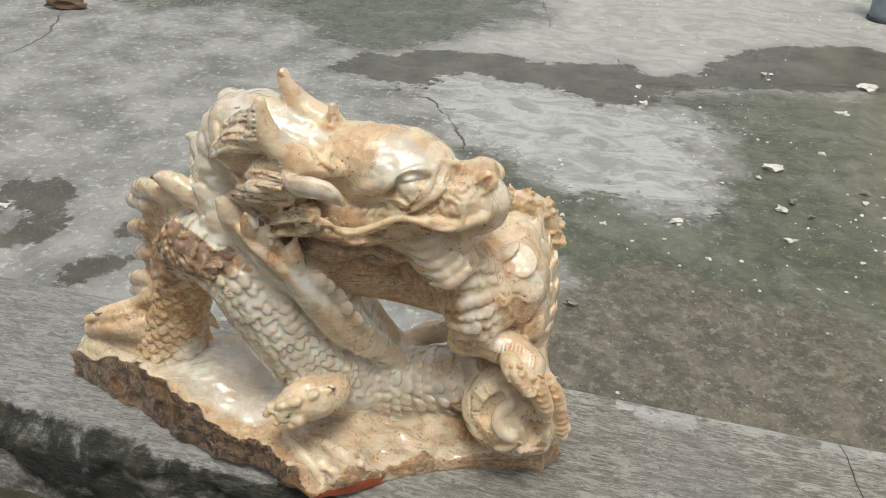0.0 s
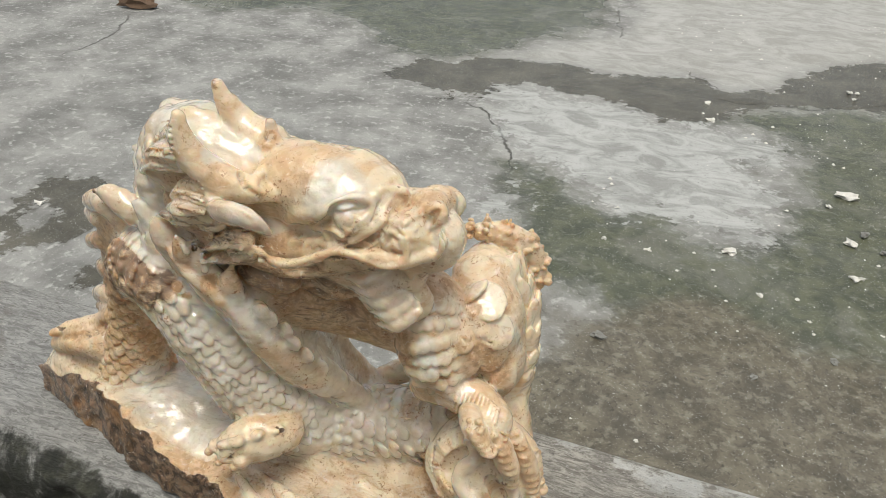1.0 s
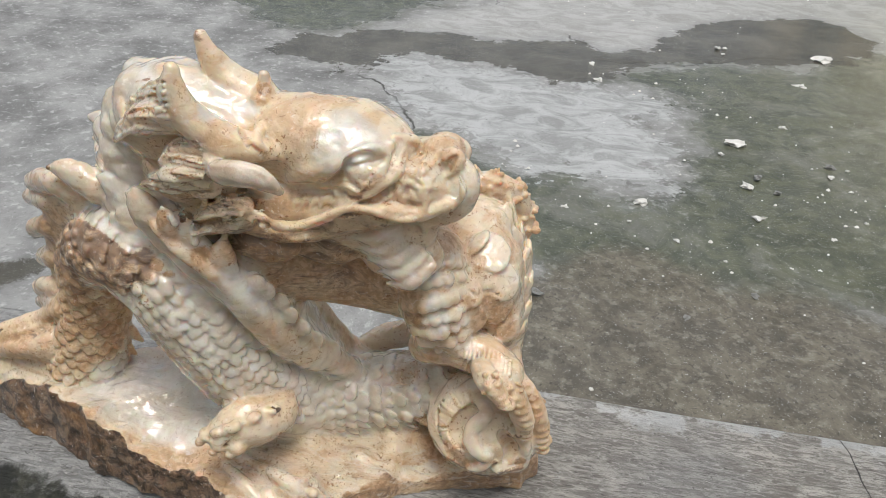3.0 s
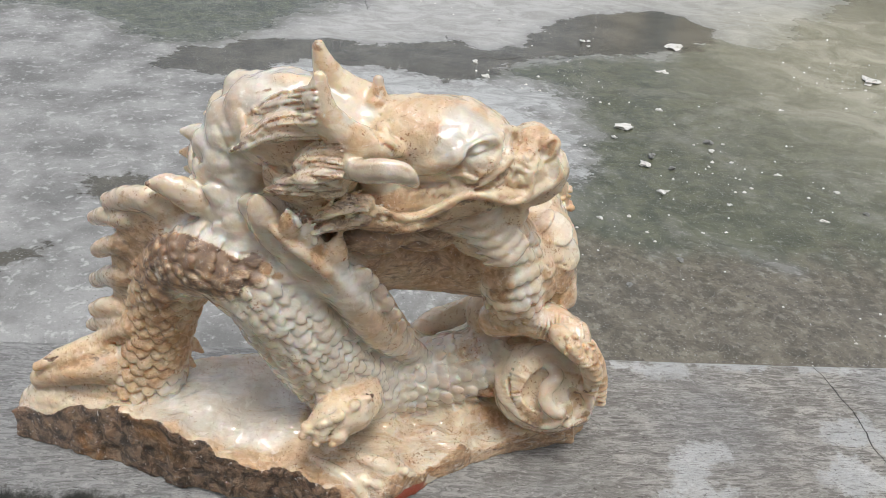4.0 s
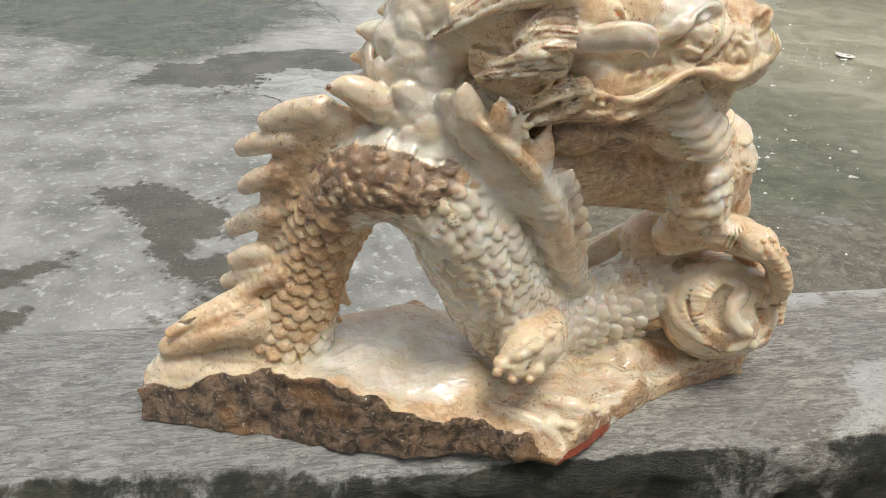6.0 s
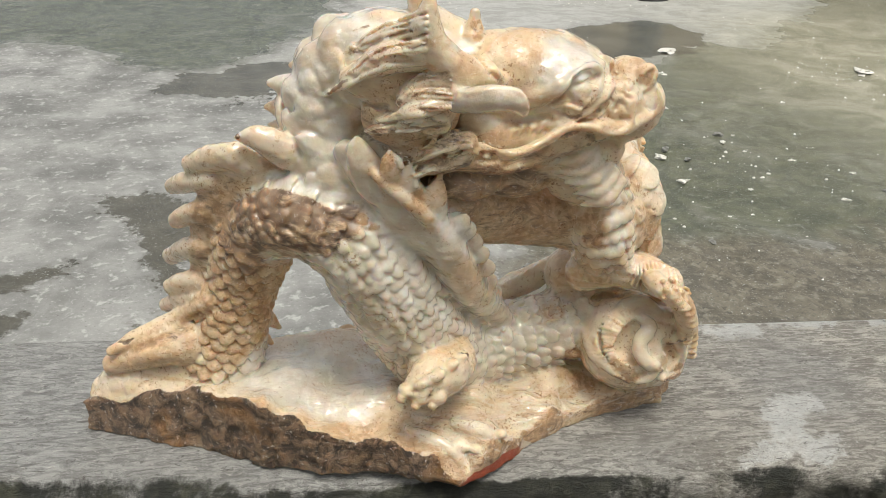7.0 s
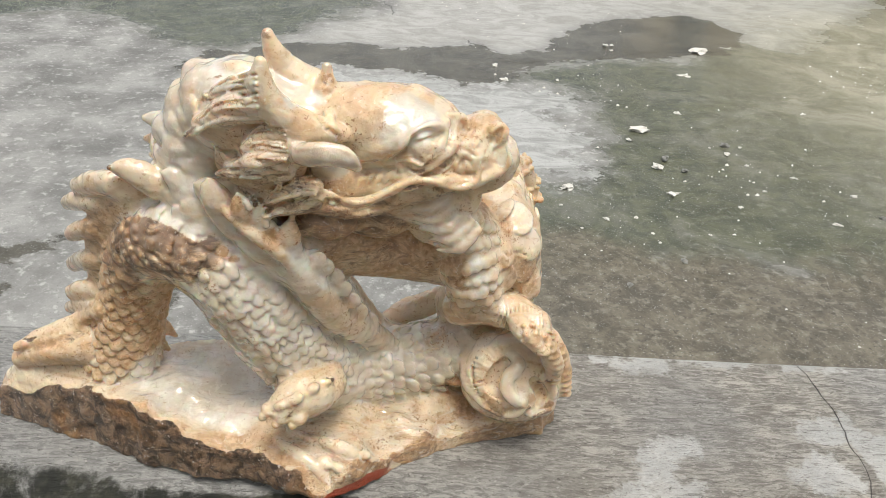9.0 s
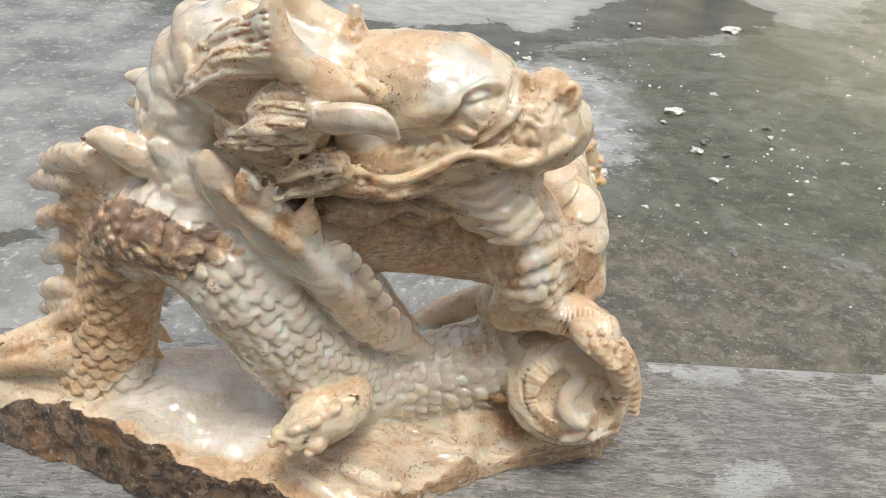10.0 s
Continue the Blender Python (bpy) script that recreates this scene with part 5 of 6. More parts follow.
    c.dye(c.onto([(0.1207, -0.1254, 0.2813), (0.1207, -0.1252, 0.2645)]), 0.008, tan=0.8, brown=0.25)
    c.dye(c.onto([(0.1346, -0.1280, 0.2795), (0.1366, -0.1281, 0.2628)]), 0.007, **milk)
    c.dye(c.onto([(0.1605, -0.1077, 0.2675), (0.1710, -0.0957, 0.2467)]), 0.01, tan=0.8, brown=0.36)
    c.dye(c.onto([(0.1515, -0.1177, 0.2408)]), 0.009, milky=0.5, tan=0.2)
    c.dye(c.onto([(0.1744, -0.1375, 0.2385), (0.1871, -0.1340, 0.2203)]), 0.009, tan=0.75, brown=0.1)
    c.dye(c.onto([(0.1342, -0.1188, 0.2295), (0.1211, -0.1111, 0.2370)]), 0.009, tan=0.6, brown=0.2)
    c.dye(c.onto([(0.1474, -0.1274, 0.1719), (0.1574, -0.1323, 0.1650)]), 0.006, tan=0.7, brown=0.3)
    c.dye(c.onto([(0.1921, -0.1239, 0.1652)]), 0.005, tan=0.8, brown=0.45)
    c.dye(c.onto([(-0.0561, -0.1067, 0.1642), (-0.0795, -0.1216, 0.1652), (-0.0266, -0.1265, 0.1548), (-0.0466, -0.1186, 0.1597)]), 0.024, **milk)
    c.dye(c.onto([(0.0562, -0.1154, 0.1906), (0.0841, -0.1069, 0.1746)]), 0.018, **milk)
    c.dye(c.onto([(0.0581, -0.1302, 0.1456), (0.0935, -0.1235, 0.1430), (0.0393, -0.1416, 0.1430)]), 0.016, tan=0.4, bed=1.0, milky=0.2)
    c.dye(c.onto([(0.1362, -0.1001, 0.1361), (0.1255, -0.1008, 0.1605)]), 0.01, tan=0.85, brown=0.1)
    c.dye(c.onto([(0.1115, -0.0890, 0.1915), (0.1157, -0.1026, 0.2214)]), 0.012, tan=0.65, brown=0.15)


def dragon_head(c):
    # skull, brow dome and snout
    c.tube([(0.0025, -0.1183, 0.3627), (0.0304, -0.1223, 0.3666), (0.0581, -0.1212, 0.3612), (0.0902, -0.1192, 0.3523), (0.1191, -0.1172, 0.3493)], [0.023, 0.024, 0.025, 0.022, 0.014], 0.006, tan=0.2)
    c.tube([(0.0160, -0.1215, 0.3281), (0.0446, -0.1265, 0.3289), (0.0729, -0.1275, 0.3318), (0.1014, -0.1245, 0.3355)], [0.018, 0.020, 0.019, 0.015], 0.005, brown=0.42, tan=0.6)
    c.lump((0.0837, -0.1241, 0.3664), (0.0355, 0.030, 0.0230), None, 0.004, tan=0.12)
    c.tube([(0.0560, -0.1290, 0.3715), (0.0700, -0.1290, 0.3698), (0.0860, -0.1241, 0.3668)], [0.0205, 0.0225, 0.0230], 0.006, tan=0.45)
    c.lump((0.1278, -0.1175, 0.3522), (0.020, 0.0160, 0.018), None, 0.004, tan=0.5)
    c.lump((0.1265, -0.1214, 0.3408), (0.024, 0.0175, 0.014), None, 0.004, tan=0.5)
    c.lump((0.1022, -0.1286, 0.3443), (0.026, 0.0190, 0.016), None, 0.004, tan=0.45)
    c.lump((0.0761, -0.1316, 0.3357), (0.030, 0.0190, 0.013), None, 0.004, tan=0.55, brown=0.25)
    c.lump((0.0026, -0.1331, 0.3275), (0.022, 0.0150, 0.018), None, 0.006, brown=0.55, tan=0.5)
    c.lump((0.0532, -0.1368, 0.3339), (0.024, 0.0130, 0.014), None, 0.005, tan=0.6, brown=0.3)
    c.lump((0.1327, -0.1098, 0.3625), (0.0105, 0.012, 0.0105), None, 0.004, tan=0.5)
    c.lump((0.1237, -0.1154, 0.3608), (0.014, 0.012, 0.010), None, 0.004, tan=0.45)
    # nose and nostrils
    c.lump((0.1325, -0.1209, 0.3660), (0.0108, 0.0090, 0.0095), None, 0.004, tan=0.5)
    c.lump((0.1335, -0.0978, 0.3575), (0.0105, 0.0090, 0.0090), None, 0.004, tan=0.4)
    c.lump((0.1390, -0.1281, 0.3665), (0.0065, 0.006, 0.0075), None, 0.002, tan=0.4)
    c.lump((0.1355, -0.1339, 0.3640), (0.0035, 0.004, 0.005), None, 0.0015, dig=True)
    c.lump((0.1434, -0.1220, 0.3498), (0.0105, 0.0125, 0.0140), None, 0.005, tan=0.15)
    for i in range(6):
        c.tube([(0.1443, -0.1342, 0.3617) + np.array((0, 0.004 * i - 0.004, 0)), (0.1465, -0.1342, 0.3543) + np.array((0, 0.004 * i - 0.004, 0)), (0.1423, -0.1320, 0.3446) + np.array((-0.001 * i, 0.004 * i - 0.004, 0))], [0.001, 0.0016, 0.001], 0.001, tan=0.15)
    # curls on the cheek
    rng = np.random.default_rng(70)
    c.lump((0.1196, -0.1333, 0.3527), (0.018, 0.011, 0.015), None, 0.005, tan=0.4)
    mid = np.array((0.1196, -0.1373, 0.3545))
    curls = []
    for i in range(17):
        a, q = i * 2.4, 0.0110 * math.sqrt((i + 0.5) / 17)
        at = mid + (q * 1.15 * math.cos(a), 0, q * 0.95 * math.sin(a))
        b = a + 1.7 * (i % 3)
        curls.append(c.onto([at + (0.0030 * math.cos(b + w), 0, 0.0030 * math.sin(b + w)) for w in (0, 1.2, 2.4, 3.6)], 0.0004))
    for line in curls:
        c.tube([q + unit(FRONT - q) * 0.0007 for q in line], [0.0010, 0.0014, 0.0014, 0.0009], 0.0006, tan=0.35)
    for i in range(5):
        t = i / 4
        c.tube(c.onto([between((0.1099, -0.1370, 0.3564), (0.1264, -0.1376, 0.3628), t), between((0.1127, -0.1371, 0.3638), (0.1280, -0.1377, 0.3672), t), between((0.1172, -0.1333, 0.3689), (0.1297, -0.1337, 0.3700), t)]), [0.001, 0.0019, 0.001], 0.0015, tan=0.4)
    # folds round the eye
    c.tube(c.onto([(0.0696, -0.1455, 0.3513), (0.0878, -0.1462, 0.3585), (0.1015, -0.1468, 0.3690), (0.1107, -0.1421, 0.3737)], -0.001), [0.0015, 0.0038, 0.0036, 0.0015], 0.003, dig=True)
    c.tube(c.onto([(0.0611, -0.1453, 0.3554), (0.0776, -0.1459, 0.3625), (0.0944, -0.1465, 0.3716), (0.1087, -0.1421, 0.3772)], 0.001), [0.0024, 0.0036, 0.0036, 0.0024], 0.005, tan=0.03)
    c.tube(c.onto([(0.0715, -0.1456, 0.3462), (0.0882, -0.1462, 0.3508), (0.1021, -0.1467, 0.3604), (0.1118, -0.1421, 0.3680)], 0.002), [0.0030, 0.0055, 0.0055, 0.0028], 0.003, tan=0.15)
    for at, r in zip(c.onto([(0.0855, -0.1461, 0.3507), (0.0921, -0.1463, 0.3539), (0.0992, -0.1466, 0.3589), (0.1051, -0.1469, 0.3648)]), (0.0026, 0.0030, 0.0028, 0.0024)):
        c.tube([at + (-r, 0, r), at + (0, -0.0005, 0), at + (0.3 * r, 0, -1.6 * r)], [0.0010, 0.0019, 0.0010], 0.002, tan=0.45)
    c.tube(c.onto([(0.0716, -0.1456, 0.3432), (0.0885, -0.1462, 0.3464), (0.1032, -0.1467, 0.3535), (0.1149, -0.1422, 0.3631), (0.1171, -0.1373, 0.3683)]), [0.0014, 0.0024, 0.0026, 0.0020, 0.0012], 0.002, tan=0.25)
    for i in range(5):
        t = i / 4
        c.tube(c.onto([between((0.0679, -0.1505, 0.3469), (0.0941, -0.1514, 0.3477), t), between((0.0714, -0.1515, 0.3430), (0.0981, -0.1525, 0.3461), t), between((0.0767, -0.1487, 0.3403), (0.1020, -0.1496, 0.3433), t)], 0.0008), [0.0012, 0.0019, 0.0010], 0.003, tan=0.45, brown=0.1)
    # horns
    c.tube([(0.0154, -0.1682, 0.4143), (0.0155, -0.1681, 0.4052), (0.0185, -0.1661, 0.3933), (0.0276, -0.1624, 0.3822), (0.0415, -0.1578, 0.3752), (0.0560, -0.1490, 0.3700)], [0.0036, 0.0058, 0.0080, 0.0092, 0.0086, 0.004], 0.004, tan=0.25)
    c.tube([(0.0112, -0.1270, 0.4152), (0.0141, -0.1250, 0.4060), (0.0204, -0.1222, 0.3949), (0.0337, -0.1205, 0.3834)], [0.0038, 0.0062, 0.0090, 0.0130], 0.004, tan=0.2)
    c.lump((0.0112, -0.1280, 0.4162), 0.0034, None, 0.001, brown=0.45)
    c.tube([(0.0428, -0.1281, 0.4002), (0.0427, -0.1280, 0.3934), (0.0423, -0.1279, 0.3846)], [0.0030, 0.0044, 0.0085], 0.003, tan=0.5)
    c.lump((0.0425, -0.1320, 0.3890), (0.0050, 0.004, 0.003), None, 0.003, tan=0.9, brown=0.38)
    # sharp collar behind the dome with a groove before it
    c.tube(c.onto([(0.0491, -0.1468, 0.3894), (0.0459, -0.1510, 0.3831), (0.0489, -0.1621, 0.3801), (0.0539, -0.1619, 0.3753)], 0.0012), [0.0016, 0.0030, 0.0030, 0.0014], 0.0016, tan=0.3)
    c.tube(c.onto([(0.0444, -0.1433, 0.3861), (0.0426, -0.1567, 0.3844), (0.0463, -0.1637, 0.3801), (0.0516, -0.1628, 0.3756)]), [0.0006, 0.0016, 0.0016, 0.0006], 0.0012, dig=True, tan=0.5, brown=0.3)
    # lid over the eye
    c.tube(c.onto([(0.0754, -0.1459, 0.3551), (0.0840, -0.1561, 0.3664), (0.0924, -0.1536, 0.3745), (0.1015, -0.1485, 0.3779), (0.1087, -0.1450, 0.3751), (0.1093, -0.1477, 0.3671)], 0.0006), [0.0010, 0.0020, 0.0024, 0.0024, 0.0020, 0.0010], 0.0014, tan=0.15)
    c.tube(c.onto([(0.0814, -0.1475, 0.3569), (0.0876, -0.1492, 0.3627), (0.0943, -0.1545, 0.3728), (0.1017, -0.1493, 0.3747), (0.1061, -0.1459, 0.3701)]), [0.0006, 0.0018, 0.0024, 0.0020, 0.0006], 0.0014, dig=True, tan=0.5, brown=0.25)
    c.lump(c.onto([(0.0965, -0.1501, 0.3649)], 0.002)[0], (0.0075, 0.0050, 0.0068), None, 0.0012, tan=0.1, milky=0.3)
    c.tube(c.onto([(0.0839, -0.1484, 0.3554), (0.0911, -0.1498, 0.3571), (0.0984, -0.1519, 0.3558), (0.1038, -0.1519, 0.3635), (0.1079, -0.1469, 0.3700)]), [0.0008, 0.0016, 0.0016, 0.0016, 0.0008], 0.0012, tan=0.3)
    c.tube(c.onto([(0.0886, -0.1475, 0.3518), (0.0964, -0.1510, 0.3512), (0.1029, -0.1526, 0.3598), (0.1067, -0.1509, 0.3658)]), [0.0004, 0.0010, 0.0010, 0.0004], 0.0012, dig=True, tan=0.6, brown=0.55)
    for line in (((0.0670, -0.1475, 0.3403), (0.0687, -0.1459, 0.3437), (0.0717, -0.1448, 0.3454)), ((0.0716, -0.1492, 0.3414), (0.0736, -0.1475, 0.3448), (0.0772, -0.1460, 0.3463)), ((0.0615, -0.1484, 0.3384), (0.0632, -0.1469, 0.3419), (0.0662, -0.1458, 0.3429)), ((0.0768, -0.1485, 0.3420), (0.0791, -0.1469, 0.3462), (0.0834, -0.1459, 0.3480))):
        c.tube(c.onto(line), [0.0010, 0.0020, 0.0012], 0.0014, tan=0.35)
    # notch in the side of the nose, and the fold behind it
    c.tube(c.onto([(0.1416, -0.1332, 0.3716), (0.1393, -0.1315, 0.3674), (0.1398, -0.1288, 0.3617)]), [0.0008, 0.0026, 0.0012], 0.0014, dig=True, tan=0.7, brown=0.35)
    c.tube(c.onto([(0.1101, -0.1382, 0.3801), (0.1163, -0.1324, 0.3767), (0.1210, -0.1224, 0.3700)]), [0.0016, 0.0026, 0.0014], 0.0012, tan=0.25)
    c.tube(c.onto([(0.1167, -0.1281, 0.3776), (0.1254, -0.1125, 0.3726)]), [0.0006, 0.0006], 0.0008, dig=True, brown=1.0)
    for x in range(5):
        c.tube(c.onto([between((0.1114, -0.1426, 0.3749), (0.1250, -0.1264, 0.3699), x / 4), between((0.1113, -0.1450, 0.3686), (0.1242, -0.1407, 0.3673), x / 4), between((0.1095, -0.1484, 0.3641), (0.1260, -0.1434, 0.3606), x / 4)]), [0.0005, 0.0010, 0.0005], 0.0012, dig=x % 2 == 0, tan=0.55)
    # ear: a thick curled leaf with a sharp lower edge over a round lobe
    c.lump(c.onto([(0.0459, -0.1645, 0.3555)], 0.004)[0], (0.0130, 0.0085, 0.0082), None, 0.0016, milky=0.6)
    c.tube([(0.0318, -0.1661, 0.3653), (0.0396, -0.1746, 0.3685), (0.0509, -0.1767, 0.3704), (0.0584, -0.1760, 0.3683), (0.0636, -0.1711, 0.3610)], [0.0066, 0.0070, 0.0068, 0.0058, 0.0026], 0.0014, ((0, 1, 0.25), 1.45), milky=0.7)
    c.tube([(0.0365, -0.1648, 0.3552), (0.0460, -0.1683, 0.3561), (0.0560, -0.1621, 0.3534)], [0.0034, 0.0052, 0.0036], 0.0008, dig=True, tan=0.5, brown=0.2)
    c.tube(c.onto([(0.0293, -0.1631, 0.3682), (0.0365, -0.1705, 0.3702), (0.0507, -0.1705, 0.3725), (0.0599, -0.1734, 0.3708), (0.0648, -0.1747, 0.3641)]), [0.0006, 0.0011, 0.0011, 0.0011, 0.0006], 0.0010, milky=0.6)
    # lips
    c.tube([(0.0175, -0.1496, 0.3338), (0.0345, -0.1542, 0.3363), (0.0513, -0.1568, 0.3333), (0.0698, -0.1554, 0.3344), (0.0882, -0.1521, 0.3428), (0.1070, -0.1488, 0.3453), (0.1250, -0.1434, 0.3431), (0.1387, -0.1359, 0.3463)], [0.0022, 0.0026, 0.0030, 0.0030, 0.0032, 0.0036, 0.0040, 0.0036], 0.003, tan=0.35)
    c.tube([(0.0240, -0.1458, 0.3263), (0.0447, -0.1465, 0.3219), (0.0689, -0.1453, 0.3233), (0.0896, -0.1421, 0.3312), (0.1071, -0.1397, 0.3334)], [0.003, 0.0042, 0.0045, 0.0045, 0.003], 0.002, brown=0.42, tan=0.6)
    c.tube(c.onto([(0.0247, -0.1619, 0.3349), (0.0366, -0.1594, 0.3396), (0.0487, -0.1559, 0.3369), (0.0586, -0.1596, 0.3345), (0.0678, -0.1586, 0.3351), (0.0768, -0.1568, 0.3391), (0.0858, -0.1544, 0.3438), (0.0948, -0.1529, 0.3469), (0.1041, -0.1527, 0.3469), (0.1136, -0.1500, 0.3422), (0.1231, -0.1485, 0.3422), (0.1287, -0.1451, 0.3470), (0.1287, -0.1442, 0.3577)], -0.0002), [0.0012, 0.0016, 0.0017, 0.0018, 0.0018, 0.0018, 0.0018, 0.0019, 0.0020, 0.0020, 0.0020, 0.0018, 0.0010], 0.0010, tan=0.45)
    c.tube(c.onto([(0.0367, -0.1596, 0.3349), (0.0489, -0.1595, 0.3340), (0.0590, -0.1502, 0.3243), (0.0694, -0.1486, 0.3253), (0.0785, -0.1484, 0.3303), (0.0866, -0.1552, 0.3398), (0.0956, -0.1544, 0.3436), (0.1054, -0.1460, 0.3393), (0.1166, -0.1331, 0.3290)], -0.0004), [0.0008, 0.0020, 0.0022, 0.0022, 0.0022, 0.0020, 0.0018, 0.0018, 0.0008], 0.0012, dig=True, brown=0.5, tan=0.6)
    # lower jaw with a notch for the mouth
    c.tube([(0.0805, -0.1277, 0.3201), (0.1023, -0.1264, 0.3190), (0.1239, -0.1252, 0.3228)], [0.010, 0.0115, 0.0095], 0.004, tan=0.5)
    c.tube([(0.0953, -0.1503, 0.3398), (0.1095, -0.1468, 0.3384), (0.1242, -0.1413, 0.3360)], [0.0012, 0.0022, 0.0012], 0.001, dig=True)
    c.tube([(0.1281, -0.1334, 0.3354), (0.1278, -0.1333, 0.3276)], [0.0045, 0.0018], 0.002, tan=0.4, brown=0.25)
    # beard
    c.lump((0.1127, -0.1227, 0.3059), (0.024, 0.0110, 0.018), None, 0.005, tan=0.4, brown=0.1)
    for i in range(9):
        t = i / 8
        lift = np.array((0, 0.0012 * (i % 2), 0))
        root, tip = between((0.1136, -0.1329, 0.3271), (0.1322, -0.1333, 0.3068), t) + lift, between((0.0871, -0.1359, 0.3211), (0.1089, -0.1364, 0.2933), t) + lift
        c.tube([root, between(root, tip, 0.5) + (0.002, -0.0035, -0.0025), tip], [0.0030, 0.0044, 0.0010], 0.0012, tan=0.12, milky=0.35, brown=0.0 if i % 3 else 0.12)
    # mane: lobes of fine strands that run together into a point
    c.lump((0.0086, -0.1483, 0.3515), (0.026, 0.010, 0.018), None, 0.006, brown=0.36, tan=0.6)
    c.lump((0.0204, -0.1444, 0.3293), (0.022, 0.010, 0.013), None, 0.006, brown=0.45, tan=0.6)
    c.lump((0.0001, -0.1490, 0.3719), (0.028, 0.010, 0.012), None, 0.006, brown=0.25, tan=0.5)
    c.tube([(0.0058, -0.1290, 0.3965), (-0.0057, -0.1320, 0.3975), (-0.0143, -0.1275, 0.3967)], [0.0035, 0.0050, 0.0030], 0.003, tan=0.5, brown=0.12)
    rng = np.random.default_rng(71)

    def lobe(top, low, mid, tip, r, tone):
        root = between(top, low, 0.5)
        side = unit(np.array(low) - top)
        c.tube([root, mid, tip], [r, r * 0.95, r * 0.15], 0.003, milky=0.4 * (1 - tone), brown=tone, tan=0.4)
        count = max(4, int(r * 2.2 / 0.0021))
        for i in range(2 * count - 1):
            u = i / (2 * count - 2) - 0.5
            sway = side * rng.normal(0, 0.0005)
            way = [root + side * u * r * 2.2, mid + side * u * r * 1.9 + sway, between(mid, tip, 0.55) + side * u * r * 1.1 + sway, np.array(tip) + side * u * r * 0.3]
            wide = 0.0012 * rng.uniform(0.8, 1.3)
            if i % 2:
                c.tube(c.onto(way, 0.0002), [0.0006, 0.0010, 0.0008, 0.0003], 0.0006, dig=True, brown=np.clip(0.40 + tone * rng.uniform(0.2, 0.7), 0, 1), tan=0.5)
            else:
                c.tube(c.onto(way, -0.0004), [wide * 0.9, wide, wide * 0.9, wide * 0.4], 0.0006, milky=0.6 * (1 - tone), brown=np.clip(tone * rng.uniform(0.0, 1.2), 0, 1), tan=0.3)

    lobe((0.0139, -0.1674, 0.4073), (0.0139, -0.1683, 0.3990), (-0.0054, -0.1473, 0.3922), (-0.0251, -0.1418, 0.3821), 0.0056, 0.12)
    lobe((0.0127, -0.1676, 0.3963), (0.0125, -0.1549, 0.3783), (-0.0071, -0.1585, 0.3831), (-0.0370, -0.1330, 0.3568), 0.0080, 0.10)
    lobe((0.0265, -0.1652, 0.3778), (0.0270, -0.1634, 0.3638), (0.0125, -0.1620, 0.3700), (0.0005, -0.1593, 0.3611), 0.0078, 0.20)
    lobe((0.0270, -0.1629, 0.3648), (0.0253, -0.1448, 0.3459), (0.0119, -0.1662, 0.3605), (-0.0093, -0.1544, 0.3503), 0.0058, 0.34)
    lobe((0.0259, -0.1634, 0.3565), (0.0230, -0.1558, 0.3445), (0.0085, -0.1628, 0.3511), (-0.0152, -0.1560, 0.3458), 0.0048, 0.30)
    lobe((0.0379, -0.1585, 0.3470), (0.0400, -0.1517, 0.3342), (0.0259, -0.1576, 0.3388), (0.0095, -0.1543, 0.3278), 0.0050, 0.52)
    lobe((0.0400, -0.1524, 0.3353), (0.0345, -0.1501, 0.3238), (0.0237, -0.1550, 0.3267), (0.0064, -0.1525, 0.3170), 0.0050, 0.50)
    # dark tips, knots and the dark hollow below the cheek hair
    for line in (((-0.0366, -0.1381, 0.3585), (-0.0283, -0.1548, 0.3691), (-0.0228, -0.1587, 0.3736)), ((-0.0137, -0.1612, 0.3485), (-0.0106, -0.1619, 0.3500), (-0.0070, -0.1629, 0.3510)), ((0.0024, -0.1655, 0.3642), (0.0047, -0.1654, 0.3674)), ((-0.0196, -0.1382, 0.3929), (-0.0127, -0.1391, 0.3954)), ((-0.0099, -0.1613, 0.3884), (-0.0061, -0.1602, 0.3896)), ((0.0101, -0.1698, 0.4080), (0.0066, -0.1517, 0.3921))):
        c.tube(c.onto(line, 0.0003), [0.0007] + [0.0014] * (len(line) - 2) + [0.0008], 0.0010, brown=1.0)
    c.tube(c.onto([(-0.0014, -0.1663, 0.3488), (0.0086, -0.1638, 0.3466), (0.0189, -0.1636, 0.3484), (0.0248, -0.1634, 0.3512)], 0.001), [0.0014, 0.0030, 0.0028, 0.0014], 0.0020, dig=True, brown=0.5, tan=0.5)
    c.tube(c.onto([(-0.0139, -0.1561, 0.3614), (-0.0056, -0.1535, 0.3573), (0.0012, -0.1656, 0.3603)], 0.001), [0.0012, 0.0026, 0.0012], 0.0030, dig=True, brown=0.4, tan=0.4)
    for line in (((0.0170, -0.1596, 0.3428), (0.0213, -0.1645, 0.3496), (0.0203, -0.1628, 0.3440)), ((0.0127, -0.1620, 0.3384), (0.0187, -0.1619, 0.3407), (0.0215, -0.1595, 0.3443)), ((0.0247, -0.1627, 0.3462), (0.0303, -0.1561, 0.3451), (0.0365, -0.1630, 0.3509))):
        c.tube(c.onto(line), [0.0012, 0.0018, 0.0010], 0.0010, brown=0.55, tan=0.5)
